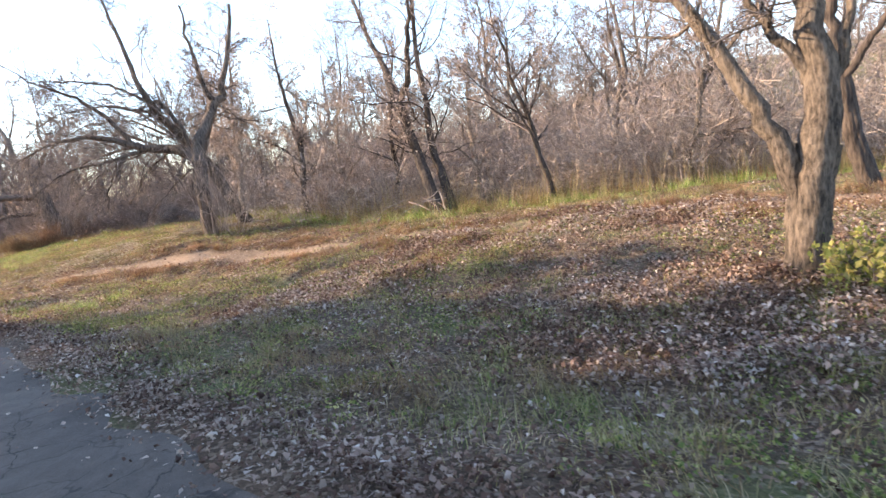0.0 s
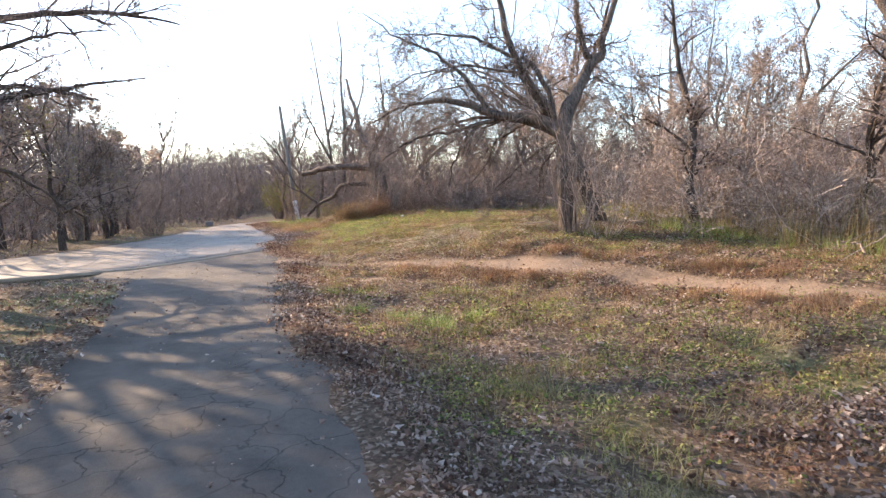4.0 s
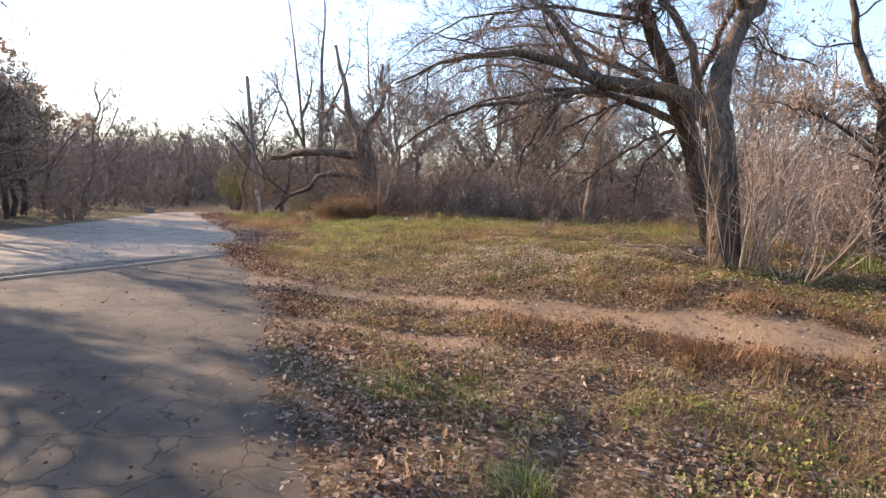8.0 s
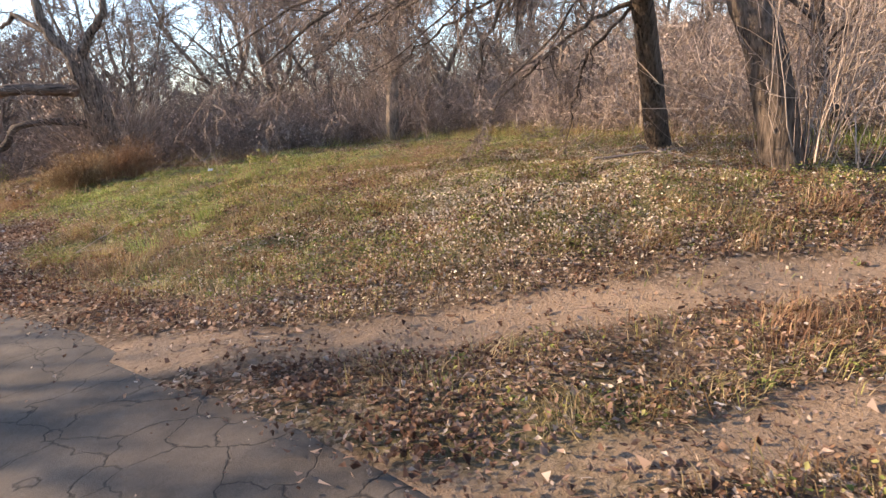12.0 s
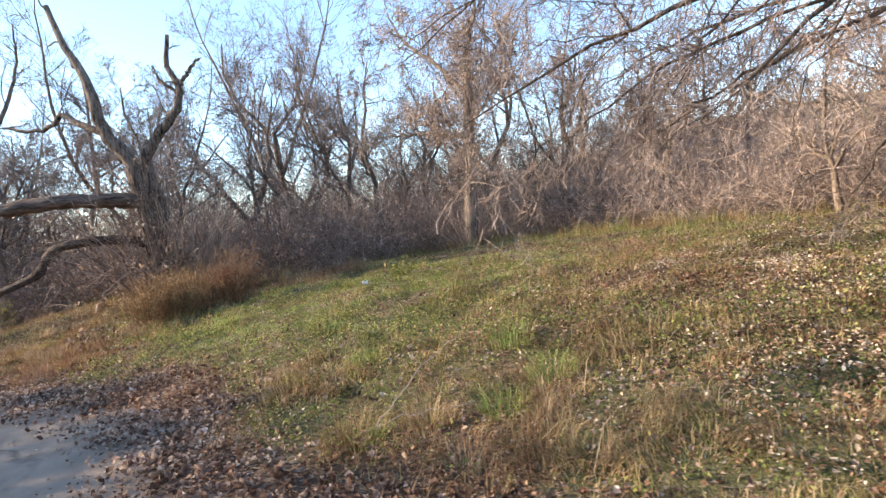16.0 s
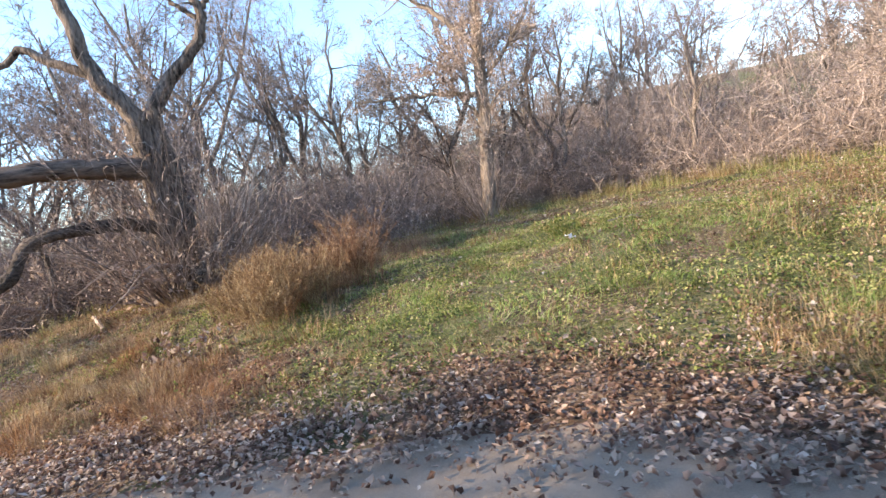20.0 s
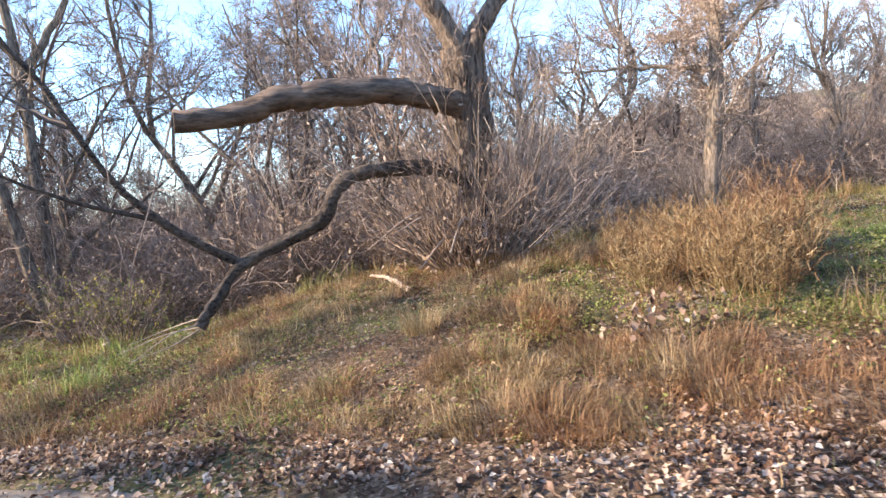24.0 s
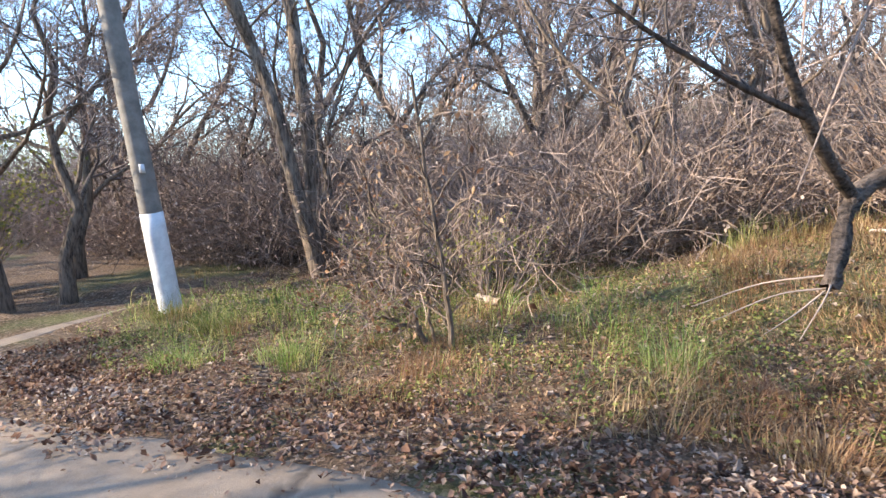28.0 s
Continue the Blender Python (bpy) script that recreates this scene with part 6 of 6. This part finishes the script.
x, y = scatter(rng, 70000, 1.0, 9, -1, 46, lambda x, y: np.clip(1.2 * litter_density(x, y) + 0.05, 0, 1) * (1 - 0.6 * sm(4, 8, x)) * off_road(x, y, -0.4))
n = len(x)
s = rng.uniform(0.012, 0.03, n)
p0 = np.stack([x, y, np.maximum(ground_z(x, y), np.where(x < ROAD_R(y) + 0.1, base_z(x, y) + 0.04, -9)) + 0.008], -1)
e1, e2 = rng.normal(size=(n, 3)) * s[:, None], rng.normal(size=(n, 3)) * s[:, None]
e1[:, 2], e2[:, 2] = 0.4 * np.abs(e1[:, 2]), 0.4 * np.abs(e2[:, 2])
me = mesh_from("leaf_crumbs", np.stack([p0, p0 + e1, p0 + e2], 1).reshape(-1, 3), np.arange(3 * n).reshape(-1, 3))
me.materials.append(LITTER)
tagged(new("leaf_crumbs", me), "broken bits of dead leaves and bark on the soil", "leaves", kind="stuff")
# pale leaves strewn where the mound is sunlit, its brightness in their colour
x, y = scatter(rng, 26000, 3, 14, 17, 27, lambda x, y: np.exp(-(((x - 8.4) / 3.2) ** 2 + ((y - 21.6) / 2.5) ** 2)) * bare(x, y) * sm(0.25, 0.7, 0.5 * vnoise(x, y, 0.6, 82) + 0.5 * vnoise(x, y, 1.5, 88)))
me = leaf_mesh("sunlit_leaves", rng, np.stack([x, y, ground_z(x, y) + rng.uniform(0.02, 0.07, len(x))], -1), rng.uniform(0.014, 0.042, len(x)), 0.5, 1.4)
me.materials.append(SUNLIT_LEAF)
tagged(new("sunlit_leaves", me), "pale leaves on the mound under the willows, sunlight put into their colour", "leaves", kind="stuff")
x, y = scatter(rng, 9500, -9, -0.6, 2, 24, lambda x, y: np.clip(0.25 + 0.7 * np.exp(-(ROAD_L(y) - x) / 1.2), 0, 1) * (x < ROAD_L(y) + 0.5 * vnoise(x, y, 0.5, 48)))
me = leaf_mesh("fallen_leaves", rng, np.stack([x, y, np.maximum(ground_z(x, y), np.where(x > ROAD_L(y) - 0.1, base_z(x, y) + 0.03, -9)) + 0.02], -1), 0.05, 0.6, 1.1)
me.materials.append(LITTER)
tagged(new("fallen_leaves", me), "brown fallen leaves on the left bank", "leaves", kind="stuff")
x, y = scatter(rng, 2600, -1.5, 3.4, -1, 44, lambda x, y: ~off_road(x, y) * (0.08 + 0.6 * vnoise(x, y, 1.2, 44) ** 3 + 0.7 * np.exp(-np.maximum(ROAD_R(y) - x, 0) / 0.35)))
me = leaf_mesh("strewn_leaves", rng, np.stack([x, y, base_z(x, y) + 0.05], -1), rng.uniform(0.02, 0.05, len(x)), 0.8, 0.8)
me.materials.append(LITTER)
tagged(new("strewn_leaves", me), "single dead leaves strewn on the paving", "leaves", kind="stuff")


# ---- sticks and small things lying about ----
def stick(name, pts, r0, r1, material, label):
    q = curve(pts, 14, rng, 0.01)
    o = q[0].copy()
    me = joined(name, [tubes((q - o)[None], np.linspace(r0, r1, 14)[None], 7, 0.2, rng)])
    me.materials.append(material)
    ob = tagged(new(name, smooth(me)), label, "stick")
    ob.location = o


def on(x, y, up=0.02):
    return (x, y, float(ground_z(x, y)) + up)


stick("bleached_log", [on(7.45, 37.3, 0.06), on(7.75, 37.75, 0.1), on(8.15, 38.3, 0.06)], 0.045, 0.02, TWIG_PALE, "bleached barkless branch lying in dry grass")
stick("cut_log", [on(6.55, 42.25, 0.05), on(6.75, 42.5, 0.05), on(6.95, 42.7, 0.05)], 0.05, 0.045, TWIG_PALE, "short pale piece of branch in the grass")
stick("dry_stalk", [on(3.35, 25.9, 0.02), on(4.0, 25.9, 0.25), on(4.6, 25.7, 0.45)], 0.007, 0.003, TWIG_PALE, "bent dry stalk over the grass")
stick("fallen_branch", [on(9.6, 19.4, 0.05), on(10.3, 20.0, 0.07), on(11.3, 19.6, 0.05)], 0.04, 0.015, TWIG_PALE, "pale fallen branch at the leaning tree")
stick("fallen_branch", [on(10.8, 12.4, 0.04), on(11.5, 13.0, 0.1), on(12.0, 13.8, 0.06)], 0.022, 0.01, TWIG, "pale fallen branch before the brush")
for k in range(12):
    a, far = rng.uniform(2.2, 4.6), rng.uniform(0.9, 2.0)
    px, py = 12.1 + rng.uniform(-0.4, 0.5), 11.6 + rng.uniform(-0.7, 0.7)
    qx, qy = px + far * math.cos(a), py + far * math.sin(a)
    stick("dead_branch", [on(px, py, rng.uniform(0.25, 0.75)), on(0.5 * (px + qx), 0.5 * (py + qy), rng.uniform(0.2, 0.5)), on(qx, qy, 0.03)], rng.uniform(0.008, 0.018), 0.004, TWIG if k % 3 else TWIG_PALE, "bleached dead branch heaped against a tree's foot")
for k in range(26):
    px, py = rng.uniform(-0.6, 2.9), rng.uniform(22.5, 42)
    if px > float(ROAD_R(py)) - 0.15:
        continue
    turn, long = rng.uniform(0, 6.28), rng.uniform(0.05, 0.16)
    at = [(px + long * f * math.cos(turn + 0.4 * f), py + long * f * math.sin(turn + 0.4 * f), float(base_z(px, py)) + 0.052) for f in (0, 0.5, 1)]
    stick("dry_twig", at, 0.0045, 0.0025, TWIG_PALE if k % 2 else TWIG, "short dry twig lying on the paving")
px, py = 7.97, 29.5
bm = bmesh.new()
bmesh.ops.create_grid(bm, x_segments=6, y_segments=5, size=0.5)
for v in bm.verts:
    v.co = Vector((0.13 * v.co.x, 0.1 * v.co.y, 0.02 * math.sin(9 * v.co.x + 4 * v.co.y) + 0.03 * v.co.y * v.co.y))
bmesh.ops.solidify(bm, geom=bm.faces[:], thickness=0.002)
me = bpy.data.meshes.new("paper_scrap")
bm.to_mesh(me)
bm.free()
me.materials.append(WHITEWASH)
ob = tagged(new("paper_scrap", smooth(me)), "crumpled white scrap of paper on green grass", "litter")
ob.matrix_basis = pose(px, py, float(ground_z(px, py)) + 0.1, 12, -20, 40)
stick("pale_stick", [on(8.7, 29.0, 0.1), on(8.95, 28.8, 0.12), on(9.2, 28.5, 0.1)], 0.01, 0.006, TWIG_PALE, "pale dry stick on the green slope")
stick("dry_stalk", [on(3.3, 26.0, 0.05), on(3.6, 25.7, 0.12), on(4.0, 25.3, 0.1)], 0.006, 0.003, TWIG_PALE, "bent dry stalk in the weeds")
stick("fallen_branch", [on(8.9, 20.6, 0.06), on(9.3, 19.9, 0.12), on(9.35, 19.0, 0.06)], 0.024, 0.01, TWIG, "barkless branch lying by the old willow")
stick("fallen_branch", [on(10.6, 20.9, 0.04), on(11.2, 20.5, 0.1), on(12.2, 20.3, 0.06)], 0.03, 0.012, TWIG_PALE, "pale fallen branch at the leaning tree")
bm = bmesh.new()
bmesh.ops.create_cube(bm, size=1.0)
bmesh.ops.scale(bm, vec=(0.42, 0.3, 0.34), verts=bm.verts)
bmesh.ops.bevel(bm, geom=bm.edges, offset=0.03, segments=2, affect="EDGES")
for v in bm.verts:
    v.co += 0.015 * Vector((math.sin(9 * v.co.z), math.sin(11 * v.co.x), math.sin(7 * v.co.y)))
me = bpy.data.meshes.new("concrete_block")
bm.to_mesh(me)
bm.free()
me.materials.append(POLE)
ob = tagged(new("concrete_block", me), "small weathered grey concrete block at the road's end", "block")
ob.matrix_basis = pose(0.05, 45.6, float(ground_z(0.05, 45.6)) + 0.14, 0, 0, 25)
